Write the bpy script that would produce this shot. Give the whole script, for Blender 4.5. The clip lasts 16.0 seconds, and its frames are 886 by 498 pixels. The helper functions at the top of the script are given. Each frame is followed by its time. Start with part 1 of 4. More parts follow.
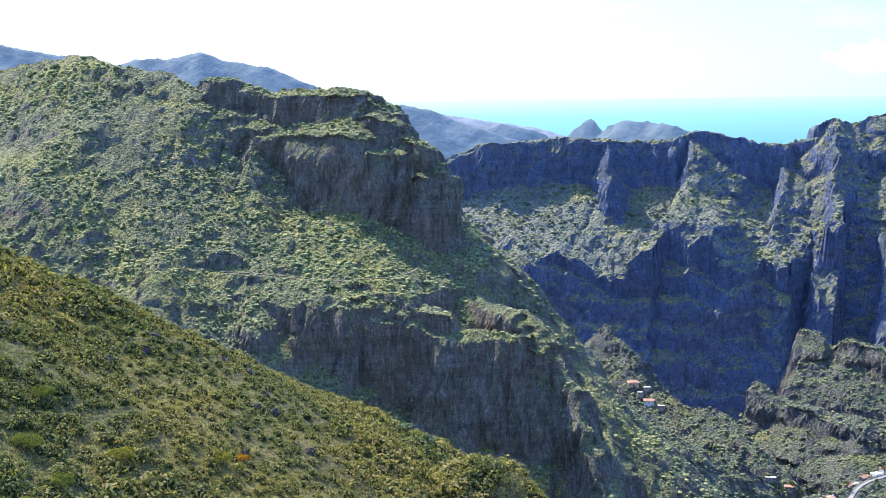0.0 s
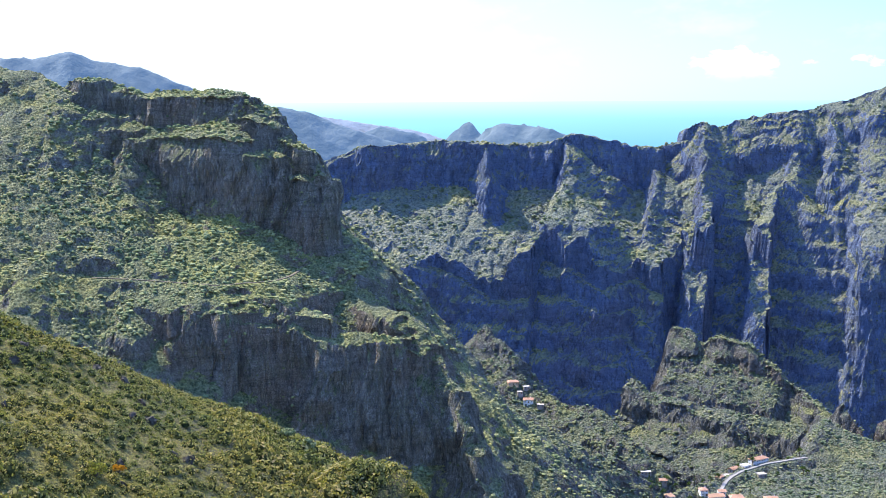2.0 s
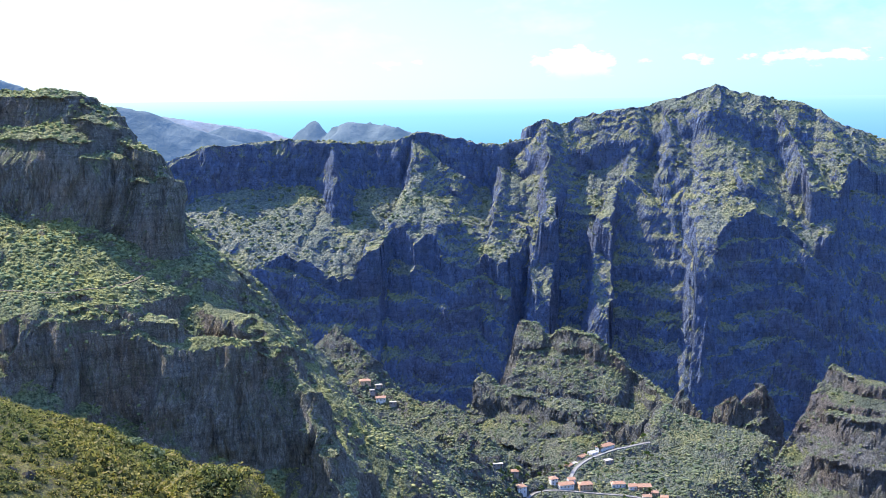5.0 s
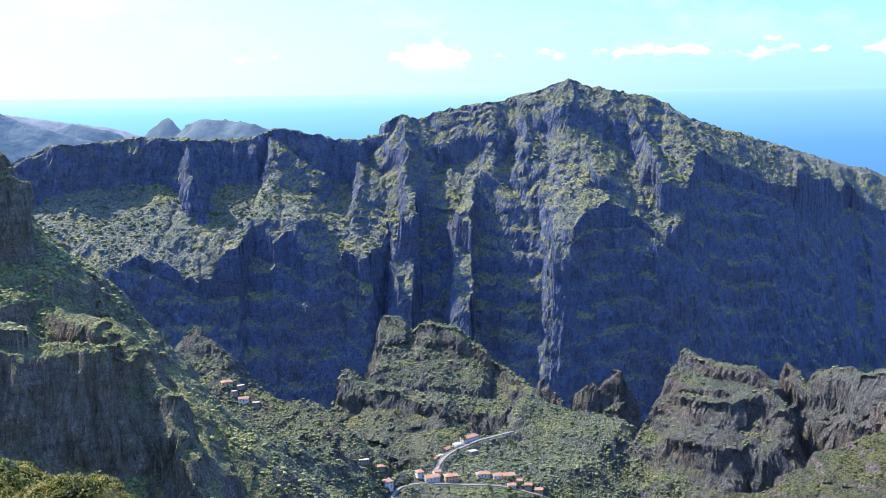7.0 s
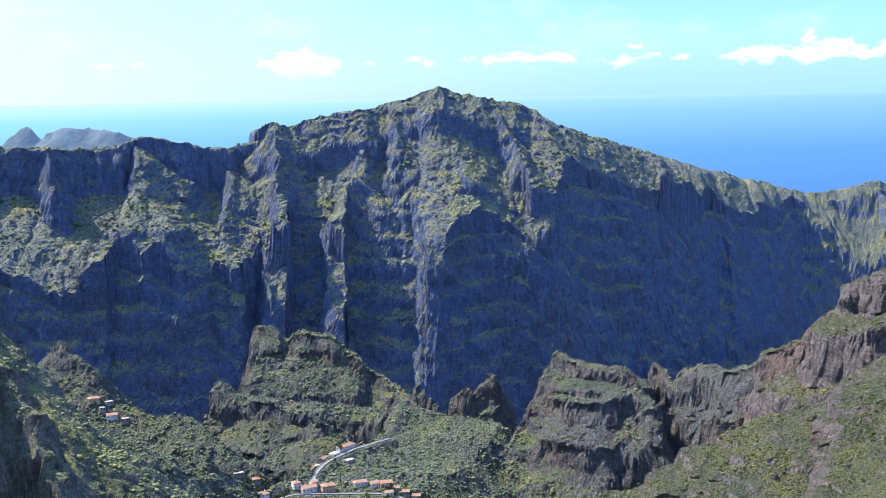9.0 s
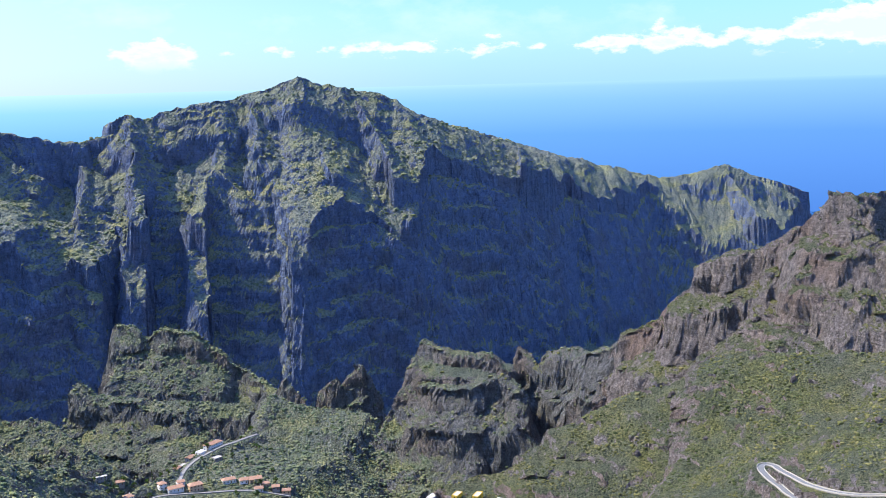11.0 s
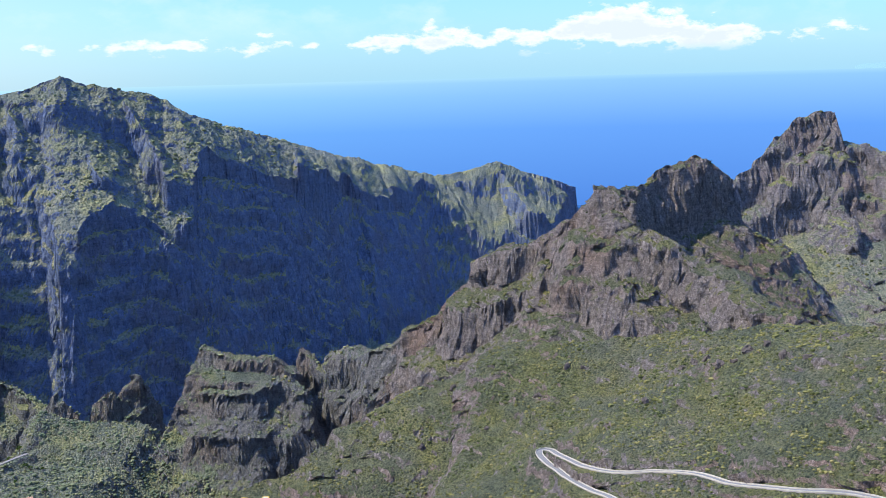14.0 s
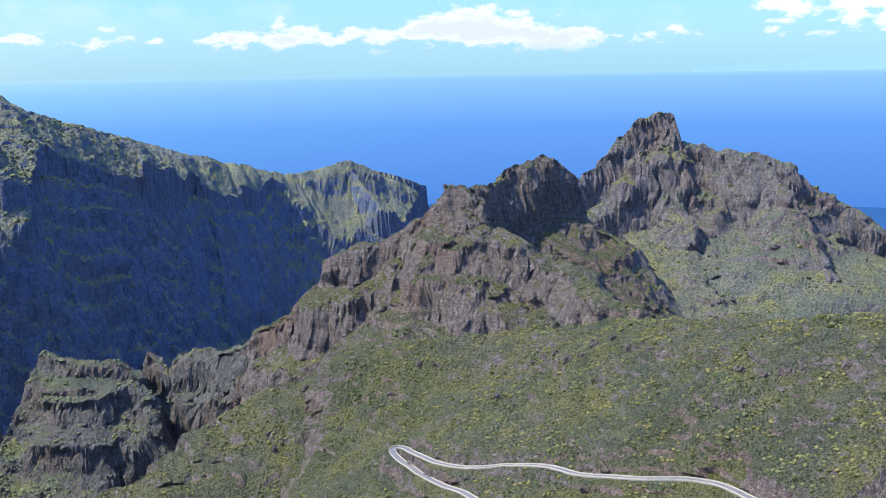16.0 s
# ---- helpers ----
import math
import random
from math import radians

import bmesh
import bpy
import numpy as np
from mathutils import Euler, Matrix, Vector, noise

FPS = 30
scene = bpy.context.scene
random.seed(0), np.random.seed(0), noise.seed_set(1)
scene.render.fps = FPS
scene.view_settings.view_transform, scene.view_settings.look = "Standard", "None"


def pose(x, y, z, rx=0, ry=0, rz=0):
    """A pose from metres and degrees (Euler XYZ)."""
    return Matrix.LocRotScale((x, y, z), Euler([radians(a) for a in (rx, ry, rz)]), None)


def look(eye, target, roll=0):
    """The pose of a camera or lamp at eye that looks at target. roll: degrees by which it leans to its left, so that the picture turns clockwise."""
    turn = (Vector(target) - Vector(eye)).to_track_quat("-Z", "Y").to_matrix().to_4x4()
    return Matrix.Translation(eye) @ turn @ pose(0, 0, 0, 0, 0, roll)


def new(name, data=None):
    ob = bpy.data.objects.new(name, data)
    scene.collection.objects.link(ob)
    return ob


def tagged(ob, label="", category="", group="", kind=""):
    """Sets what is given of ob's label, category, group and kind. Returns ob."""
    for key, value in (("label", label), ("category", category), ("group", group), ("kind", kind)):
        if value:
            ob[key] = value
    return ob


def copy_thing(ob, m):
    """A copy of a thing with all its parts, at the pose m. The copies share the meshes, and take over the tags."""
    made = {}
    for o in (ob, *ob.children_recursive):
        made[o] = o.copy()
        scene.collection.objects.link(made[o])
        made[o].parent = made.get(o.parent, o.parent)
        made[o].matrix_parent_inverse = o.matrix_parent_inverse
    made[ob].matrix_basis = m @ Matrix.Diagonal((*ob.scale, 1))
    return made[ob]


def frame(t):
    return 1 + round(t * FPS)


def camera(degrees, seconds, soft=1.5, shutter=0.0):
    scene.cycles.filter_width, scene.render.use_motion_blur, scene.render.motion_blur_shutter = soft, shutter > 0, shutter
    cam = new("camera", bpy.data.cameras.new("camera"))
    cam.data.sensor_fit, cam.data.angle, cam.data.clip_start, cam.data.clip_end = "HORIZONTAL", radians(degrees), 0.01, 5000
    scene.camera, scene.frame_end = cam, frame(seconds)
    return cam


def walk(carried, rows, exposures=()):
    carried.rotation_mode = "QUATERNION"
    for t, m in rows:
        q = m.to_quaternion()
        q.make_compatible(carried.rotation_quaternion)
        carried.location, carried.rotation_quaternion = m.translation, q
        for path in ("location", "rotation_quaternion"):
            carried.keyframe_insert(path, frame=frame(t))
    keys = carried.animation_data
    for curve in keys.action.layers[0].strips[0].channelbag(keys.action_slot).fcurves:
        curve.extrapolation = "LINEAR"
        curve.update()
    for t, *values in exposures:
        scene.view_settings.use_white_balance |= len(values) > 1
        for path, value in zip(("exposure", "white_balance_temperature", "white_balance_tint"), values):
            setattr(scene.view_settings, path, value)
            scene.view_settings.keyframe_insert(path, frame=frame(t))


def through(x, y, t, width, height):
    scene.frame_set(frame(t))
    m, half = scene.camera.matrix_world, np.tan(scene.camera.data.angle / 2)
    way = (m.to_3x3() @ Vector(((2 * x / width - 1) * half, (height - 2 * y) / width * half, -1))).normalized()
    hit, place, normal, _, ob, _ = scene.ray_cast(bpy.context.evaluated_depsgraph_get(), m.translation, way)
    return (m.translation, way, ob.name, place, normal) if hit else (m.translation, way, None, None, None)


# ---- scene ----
# The camera turns on the spot at a viewpoint 560 m above the sea: seconds, yaw, pitch, roll in degrees.
cam = camera(43.95, 16.0, soft=0.8)
EYE = (0.0, 0.0, 560.0)
ROWS = [
    (0.0, -0.00, -7.75, -0.64),
    (0.5, -1.41, -7.81, -0.56),
    (1.0, -2.77, -7.76, -0.43),
    (1.5, -4.45, -7.68, -0.22),
    (2.0, -6.31, -7.67, -0.31),
    (2.5, -7.87, -7.64, -0.30),
    (3.0, -9.48, -7.50, -0.39),
    (3.5, -11.02, -7.47, -0.14),
    (4.0, -12.10, -7.54, -0.21),
    (6.5, -19.30, -8.14, -0.89),
    (7.0, -21.56, -8.13, -0.91),
    (7.5, -23.42, -8.10, -1.00),
    (8.0, -25.76, -8.04, -1.02),
    (10.5, -32.38, -8.07, -1.32),
    (11.0, -35.35, -8.52, -1.45),
    (11.5, -36.82, -8.65, -1.21),
    (12.0, -38.84, -8.62, -1.41),
    (12.5, -41.15, -8.46, -1.17),
    (13.0, -43.27, -8.45, -1.45),
    (13.5, -45.15, -8.62, -1.39),
    (14.0, -46.94, -8.83, -1.49),
    (14.5, -48.89, -8.85, -1.11),
    (15.0, -51.31, -8.85, -0.52),
    (15.5, -52.95, -8.90, -0.15),
    (16.0, -54.76, -9.04, -0.79),
]
walk(cam, [(t, pose(*EYE, 90 + pitch, 0, yaw) @ pose(0, 0, 0, 0, 0, roll)) for t, yaw, pitch, roll in ROWS],
     exposures=((0.0, 1.15), (5.0, 1.05), (11.0, 0.80), (16.0, 0.68)))

# ---- light: a high midday sun from ahead and to the left, clear sky with haze over the sea ----
SUN_AZ, SUN_EL = -45.0, 53.0          # degrees right of north (+y), degrees up
world = bpy.data.worlds.new("sky")
scene.world = world
world.use_nodes = True
wt = world.node_tree
wt.nodes.clear()


def wnode(kind, **sets):
    n = wt.nodes.new(kind)
    for k, v in sets.items():
        n.inputs[k.replace("_", " ")].default_value = v
    return n


def wcalc(op, a, b=0.0, c=0.0):
    n = wt.nodes.new("ShaderNodeMath")
    n.operation = op
    for i, v in enumerate((a, b, c)):
        if isinstance(v, bpy.types.NodeSocket):
            wt.links.new(v, n.inputs[i])
        else:
            n.inputs[i].default_value = v
    return n.outputs[0]


def wmix(fac, a, b, how="MIX"):
    n = wt.nodes.new("ShaderNodeMix")
    n.data_type, n.blend_type = "RGBA", how
    for i, v in ((0, fac), (6, a), (7, b)):
        if isinstance(v, bpy.types.NodeSocket):
            wt.links.new(v, n.inputs[i])
        else:
            n.inputs[i].default_value = v
    return n.outputs[2]


def wramp(fac, *stops):
    n = wt.nodes.new("ShaderNodeValToRGB")
    while len(n.color_ramp.elements) < len(stops):
        n.color_ramp.elements.new(0.5)
    for el, (p, v) in zip(n.color_ramp.elements, stops):
        el.position, el.color = p, (v, v, v, 1)
    wt.links.new(fac, n.inputs[0])
    return n.outputs[0]


way = wt.nodes.new("ShaderNodeTexCoord").outputs["Generated"]
split = wt.nodes.new("ShaderNodeSeparateXYZ")
wt.links.new(way, split.inputs[0])
sky = wt.nodes.new("ShaderNodeTexSky")
sky.sky_type, sky.sun_disc = "NISHITA", False
sky.sun_elevation, sky.sun_rotation = radians(SUN_EL), radians(SUN_AZ)
sky.altitude, sky.air_density, sky.dust_density, sky.ozone_density = 560, 1.0, 0.5, 3.0
clear = wmix(1.0, sky.outputs[0], wmix(wramp(split.outputs[2], (0.08, 0.0), (0.3, 1.0)), (0.60, 0.90, 1.24, 1), (0.70, 0.88, 1.28, 1)), "MULTIPLY")
haze = wcalc("MULTIPLY", wramp(split.outputs[2], (0.0, 1.0), (0.07, 0.0)), wramp(split.outputs[0], (0.1, 0.25), (0.75, 0.9)))
clear = wmix(1.0, clear, wcalc("MULTIPLY", wramp(split.outputs[2], (0.0, 0.64), (0.12, 0.66), (0.45, 1.8)), wramp(wcalc("MULTIPLY_ADD", split.outputs[1], 0.5, 0.5), (0.35, 0.95), (0.7, 1.0))), "MULTIPLY")
clear = wmix(haze, clear, (1.5, 2.8, 3.7, 1))
clear = wmix(wcalc("MULTIPLY", wramp(split.outputs[0], (0.0, 0.75), (0.6, 0.0)), wramp(split.outputs[2], (0.1, 1.0), (0.25, 0.0))), clear, (3.3, 3.5, 3.55, 1))
# fair-weather cumulus low over the sea
stretch = wnode("ShaderNodeMapping", Scale=(1.0, 1.0, 2.2))
wt.links.new(way, stretch.inputs[0])


def wnoise(scale, detail, rough):
    n = wnode("ShaderNodeTexNoise", Scale=scale, Detail=detail, Roughness=rough)
    wt.links.new(stretch.outputs[0], n.inputs["Vector"])
    return n.outputs[0]


billow, puffs = wnoise(9.0, 2, 0.5), wnoise(34.0, 7, 0.6)
rise = split.outputs[2]
bank = wramp(split.outputs[0], (0.30, 0.0), (0.34, 0.7), (0.385, 0.65), (0.40, 0.2), (0.46, 0.22), (0.52, 0.1), (0.66, 0.0), (0.72, 0.5), (0.80, 0.75), (0.83, 0.9), (0.87, 0.55), (0.90, 0.1))
tower = wramp(split.outputs[0], (0.79, 0.0), (0.815, 1.0), (0.84, 1.0), (0.86, 0.0))
body = wcalc("ADD", wcalc("MULTIPLY", puffs, 0.95), wcalc("MULTIPLY", billow, 0.55))
body = wcalc("ADD", body, wcalc("MULTIPLY", bank, 0.40))
body = wcalc("SUBTRACT", body, wcalc("MULTIPLY", wcalc("ABSOLUTE", wcalc("SUBTRACT", rise, wcalc("MULTIPLY_ADD", tower, 0.008, 0.032))), wcalc("MULTIPLY_ADD", tower, -2.5, 15.0)))
cover = wcalc("MULTIPLY", wramp(body, (0.82, 0.0), (0.94, 1.0)), wramp(wcalc("ADD", rise, wcalc("MULTIPLY", wcalc("SUBTRACT", puffs, 0.5), 0.012)), (0.018, 0.0), (0.027, 1.0)))
high = wcalc("SUBTRACT", wcalc("ADD", wcalc("MULTIPLY", puffs, 0.95), wcalc("MULTIPLY", billow, 0.55)), wcalc("MULTIPLY", wcalc("ABSOLUTE", wcalc("SUBTRACT", rise, 0.052)), 14.0))
high = wcalc("ADD", high, wramp(split.outputs[0], (0.0, 0.0), (0.925, 0.0), (0.945, 0.66)))
cover = wcalc("MAXIMUM", cover, wramp(wcalc("SUBTRACT", high, 0.38), (0.82, 0.0), (0.94, 1.0)))
veil = wcalc("MULTIPLY", wramp(wcalc("ADD", wcalc("MULTIPLY", billow, 0.7), wcalc("MULTIPLY", puffs, 0.4)), (0.55, 0.0), (0.75, 0.5)), wramp(rise, (0.02, 0.0), (0.06, 1.0), (0.16, 1.0), (0.24, 0.0)))
shade = wmix(wramp(wcalc("SUBTRACT", body, wcalc("MULTIPLY", rise, 2.0)), (0.75, 0.0), (1.05, 1.0)), (4.3, 4.35, 4.4, 1), (3.1, 3.5, 3.8, 1))
cloudy = wmix(wcalc("MAXIMUM", cover, wcalc("MULTIPLY", veil, 0.5)), clear, shade)
bg = wnode("ShaderNodeBackground", Strength=0.165)
wout = wt.nodes.new("ShaderNodeOutputWorld")
wt.links.new(cloudy, bg.inputs["Color"])
wt.links.new(bg.outputs[0], wout.inputs["Surface"])

sun = new("sun", bpy.data.lights.new("sun", "SUN"))
sun.data.energy, sun.data.angle, sun.data.color = 5.0, radians(0.55), (1.0, 0.95, 0.84)
a, e = radians(SUN_AZ), radians(SUN_EL)
sun.matrix_world = look((0, 0, 2000), Vector((0, 0, 2000)) - Vector((math.sin(a) * math.cos(e), math.cos(a) * math.cos(e), math.sin(e))))

# ---- materials ----
def material(name, rough=0.9):
    m = bpy.data.materials.new(name)
    m.use_nodes = True
    b = m.node_tree.nodes["Principled BSDF"]
    b.inputs["Roughness"].default_value = rough
    b.inputs["Specular IOR Level"].default_value = 0.2
    return m, m.node_tree, b


def node(tree, kind, inputs=None, operation=None, blend_type=None):
    n = tree.nodes.new(kind)
    if operation:
        n.operation = operation
    if blend_type:
        n.data_type, n.blend_type = "RGBA", blend_type
    for k, v in (inputs or {}).items():
        if isinstance(v, bpy.types.NodeSocket):
            tree.links.new(v, n.inputs[k])
        else:
            n.inputs[k].default_value = v
    return n


def calc(tree, op, a, b=0.0, c=0.0):
    return node(tree, "ShaderNodeMath", {0: a, 1: b, 2: c}, operation=op).outputs[0]


def ramp(tree, fac, *stops):
    n = node(tree, "ShaderNodeValToRGB", {0: fac})
    while len(n.color_ramp.elements) < len(stops):
        n.color_ramp.elements.new(0.5)
    for el, (p, c) in zip(n.color_ramp.elements, stops):
        el.position, el.color = p, (*c, 1)
    return n.outputs[0]


def mix(tree, fac, a, b, how="MIX"):
    return node(tree, "ShaderNodeMix", {0: fac, 6: a if isinstance(a, bpy.types.NodeSocket) else (*a, 1), 7: b if isinstance(b, bpy.types.NodeSocket) else (*b, 1)},
                blend_type=how).outputs[2]


def fine(tree, scale, detail=4, rough=0.55, stretch=(1, 1, 1)):
    pos = node(tree, "ShaderNodeNewGeometry").outputs["Position"]
    m = node(tree, "ShaderNodeMapping", {0: pos, 3: stretch})
    return node(tree, "ShaderNodeTexNoise", {"Vector": m.outputs[0], "Scale": scale, "Detail": detail, "Roughness": rough}).outputs[0]


def terrain_material(name, dark, light, dry, rock_a, rock_b, bush=0.45, steep=(0.52, 0.72), grain=1.0, bump=1.0, fluted=0.2, mossy=0.6, speck=1.0):
    """Scrub on the gentler ground, bare layered rock where it is steep. bush: scrub cells per metre; grain: fineness of the detail."""
    m, t, b = material(name)
    geo = node(t, "ShaderNodeNewGeometry")
    nz = node(t, "ShaderNodeSeparateXYZ", {0: geo.outputs["Normal"]}).outputs[2]
    broad, mid, small = fine(t, 0.010, 4, 0.6), fine(t, 0.06, 5, 0.65), fine(t, 0.55 * grain, 5, 0.75)
    cells = node(t, "ShaderNodeTexVoronoi", {"Vector": geo.outputs["Position"], "Scale": bush, "Randomness": 1.0})
    clump = calc(t, "SUBTRACT", 0.75, cells.outputs["Distance"])
    hue = node(t, "ShaderNodeSeparateColor", {0: cells.outputs["Color"]}).outputs[0]
    scrub = mix(t, ramp(t, hue, (0.1, (0, 0, 0)), (0.9, (1, 1, 1))), dark, light)
    ground = mix(t, ramp(t, broad, (0.40, (0, 0, 0)), (0.60, (1, 1, 1))), dry, light)
    cover = calc(t, "ADD", calc(t, "MULTIPLY", clump, 0.6), calc(t, "ADD", calc(t, "MULTIPLY", mid, 0.5), calc(t, "MULTIPLY", small, 0.45)))
    veg = mix(t, ramp(t, cover, (0.52, (0, 0, 0)), (0.74, (1, 1, 1))), ground, scrub)
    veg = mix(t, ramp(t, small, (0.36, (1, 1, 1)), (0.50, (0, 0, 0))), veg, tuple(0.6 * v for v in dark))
    tint = ramp(t, fine(t, 0.017, 5, 0.65, (1, 1, 2)), (0.36, (0.8, 0.84, 0.95)), (0.5, (1, 1, 1)), (0.64, (1.3, 1.22, 0.8)))
    veg = mix(t, 1.0, veg, tint, "MULTIPLY")
    streak = fine(t, 0.20 * grain, 6, 0.7, (1, 1, fluted))
    layer = fine(t, 0.16, 5, 0.65, (0.10, 0.10, 1.6))
    rock = mix(t, ramp(t, streak, (0.36, (0, 0, 0)), (0.62, (1, 1, 1))), rock_a, rock_b)
    rust = ramp(t, broad, (0.48, (0, 0, 0)), (0.62, (0.5, 0.5, 0.5)))
    rock = mix(t, rust, rock, (rock_b[0] * 0.95, rock_b[1] * 0.70, rock_b[2] * 0.56))
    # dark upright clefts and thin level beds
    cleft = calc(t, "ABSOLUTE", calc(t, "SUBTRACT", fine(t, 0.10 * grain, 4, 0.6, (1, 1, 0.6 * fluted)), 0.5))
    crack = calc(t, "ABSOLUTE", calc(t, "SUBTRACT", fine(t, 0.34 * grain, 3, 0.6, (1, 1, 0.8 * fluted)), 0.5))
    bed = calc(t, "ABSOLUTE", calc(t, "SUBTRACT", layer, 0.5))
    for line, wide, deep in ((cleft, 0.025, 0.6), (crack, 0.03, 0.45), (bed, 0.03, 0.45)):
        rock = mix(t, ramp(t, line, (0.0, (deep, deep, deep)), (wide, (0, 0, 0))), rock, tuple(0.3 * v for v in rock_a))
    rock = mix(t, ramp(t, calc(t, "ADD", calc(t, "MULTIPLY", small, 0.6), calc(t, "MULTIPLY", mid, 0.4)), (0.50, (0, 0, 0)), (0.60, (mossy, mossy, mossy))), rock, mix(t, 0.5, dark, light))
    slope = calc(t, "ADD", nz, calc(t, "MULTIPLY", calc(t, "SUBTRACT", mid, 0.5), 0.55))
    mask = node(t, "ShaderNodeMapRange", {0: slope, 1: steep[0], 2: steep[1]})
    tiny = ramp(t, fine(t, 1.5 * grain, 3, 0.8), (0.36, (1 - 0.55 * speck,) * 3), (0.5, (1, 1, 1)), (0.64, (1 + 0.6 * speck,) * 3))
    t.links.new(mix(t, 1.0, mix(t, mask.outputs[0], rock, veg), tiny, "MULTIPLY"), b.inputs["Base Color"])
    height = calc(t, "ADD", calc(t, "MULTIPLY", calc(t, "ADD", calc(t, "ADD", streak, small), calc(t, "MULTIPLY", calc(t, "MINIMUM", calc(t, "MINIMUM", cleft, crack), 0.06), 9.0)), calc(t, "SUBTRACT", 1.3, mask.outputs[0])),
                  calc(t, "MULTIPLY", calc(t, "ADD", clump, small), mask.outputs[0]))
    t.links.new(node(t, "ShaderNodeBump", {"Strength": 0.9, "Distance": 2.2 * bump, "Height": height}).outputs[0], b.inputs["Normal"])
    return m


def leaf_material(name, *shades, through=0.3):
    """Foliage: one of the shades for each clump, letting some sunlight through."""
    m = bpy.data.materials.new(name)
    m.use_nodes = True
    t = m.node_tree
    t.nodes.clear()
    rnd = node(t, "ShaderNodeNewGeometry").outputs["Random Per Island"]
    col = ramp(t, rnd, *[(i / max(1, len(shades) - 1), c) for i, c in enumerate(shades)])
    patch = mix(t, ramp(t, fine(t, 0.035, 4), (0.42, (0, 0, 0)), (0.58, (1, 1, 1))), (0.78, 0.85, 0.75), (1.18, 1.08, 0.85))
    col = mix(t, 1.0, col, patch, "MULTIPLY")
    d = node(t, "ShaderNodeBsdfDiffuse", {"Color": col})
    tr = node(t, "ShaderNodeBsdfTranslucent", {"Color": mix(t, 1.0, col, (1.2, 1.25, 0.6), "MULTIPLY")})
    both = node(t, "ShaderNodeMixShader", {0: through, 1: d.outputs[0], 2: tr.outputs[0]})
    node(t, "ShaderNodeOutputMaterial", {"Surface": both.outputs[0]})
    return m


def plain(name, color, rough=0.85, scale=0.8, vary=0.35):
    """A painted, plastered or paved surface with stains at two scales."""
    m, t, b = material(name, rough)
    n = calc(t, "ADD", calc(t, "MULTIPLY", fine(t, scale, 4), 0.6), calc(t, "MULTIPLY", fine(t, scale * 7, 4, 0.7), 0.4))
    col = mix(t, ramp(t, n, (0.35, (1, 1, 1)), (0.65, (0, 0, 0))), color, tuple(v * (1 - vary) for v in color))
    t.links.new(col, b.inputs["Base Color"])
    t.links.new(node(t, "ShaderNodeBump", {"Strength": 0.4, "Distance": 0.05, "Height": n}).outputs[0], b.inputs["Normal"])
    return m


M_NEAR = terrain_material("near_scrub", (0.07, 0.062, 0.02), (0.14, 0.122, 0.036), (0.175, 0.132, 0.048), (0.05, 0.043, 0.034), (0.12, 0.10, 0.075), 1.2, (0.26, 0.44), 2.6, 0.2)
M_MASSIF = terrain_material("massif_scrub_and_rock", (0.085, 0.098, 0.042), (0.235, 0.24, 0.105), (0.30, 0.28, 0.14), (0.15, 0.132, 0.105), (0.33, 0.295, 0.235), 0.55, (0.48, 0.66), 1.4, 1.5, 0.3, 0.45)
# Scrub tones of valley and mesa are greyed to stand in for haze.
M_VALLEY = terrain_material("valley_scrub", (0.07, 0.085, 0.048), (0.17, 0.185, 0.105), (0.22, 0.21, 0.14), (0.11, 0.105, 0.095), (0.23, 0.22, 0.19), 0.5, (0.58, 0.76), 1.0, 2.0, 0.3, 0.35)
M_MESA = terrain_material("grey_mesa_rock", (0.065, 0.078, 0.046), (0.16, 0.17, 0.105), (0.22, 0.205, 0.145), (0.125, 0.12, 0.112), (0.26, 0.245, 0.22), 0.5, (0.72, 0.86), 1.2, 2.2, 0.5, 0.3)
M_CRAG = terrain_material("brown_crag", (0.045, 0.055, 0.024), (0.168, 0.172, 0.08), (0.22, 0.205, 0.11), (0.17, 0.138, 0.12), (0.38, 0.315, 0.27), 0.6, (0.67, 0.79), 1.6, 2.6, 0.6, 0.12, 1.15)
# Peaks behind the green hill: greyer colours paint in the haze before them.
M_PEAKS = terrain_material("haze_greyed_peaks", (0.075, 0.09, 0.055), (0.19, 0.20, 0.12), (0.25, 0.24, 0.16), (0.145, 0.128, 0.125), (0.31, 0.27, 0.25), 0.4, (0.66, 0.80), 1.2, 1.8, 0.5, 0.2, 0.8)
# The blue of this rock is distance haze painted into its base colour.
M_WALL = terrain_material("hazed_ridge_rock_and_scrub", (0.10, 0.116, 0.084), (0.198, 0.203, 0.138), (0.245, 0.235, 0.165), (0.103, 0.138, 0.225), (0.155, 0.19, 0.275), 0.25, (0.37, 0.54), 0.6, 1.6, 0.7, 0.3, 0.5)
M_FAR = terrain_material("distant_hills", (0.06, 0.08, 0.07), (0.12, 0.14, 0.11), (0.16, 0.16, 0.14), (0.10, 0.10, 0.11), (0.19, 0.18, 0.18), 0.06, (0.4, 0.6), 0.1, 3.0)


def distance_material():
    """Hills of the far coast; a blue glow stands in for many kilometres of hazy air."""
    m, t, b = material("far_coast_haze_glow")
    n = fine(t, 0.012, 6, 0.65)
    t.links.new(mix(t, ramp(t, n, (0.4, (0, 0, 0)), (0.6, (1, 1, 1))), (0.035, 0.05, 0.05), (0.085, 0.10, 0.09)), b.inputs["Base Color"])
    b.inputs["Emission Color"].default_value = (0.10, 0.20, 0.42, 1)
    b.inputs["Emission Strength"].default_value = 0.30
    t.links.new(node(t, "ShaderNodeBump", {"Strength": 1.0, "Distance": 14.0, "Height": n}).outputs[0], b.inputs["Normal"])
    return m


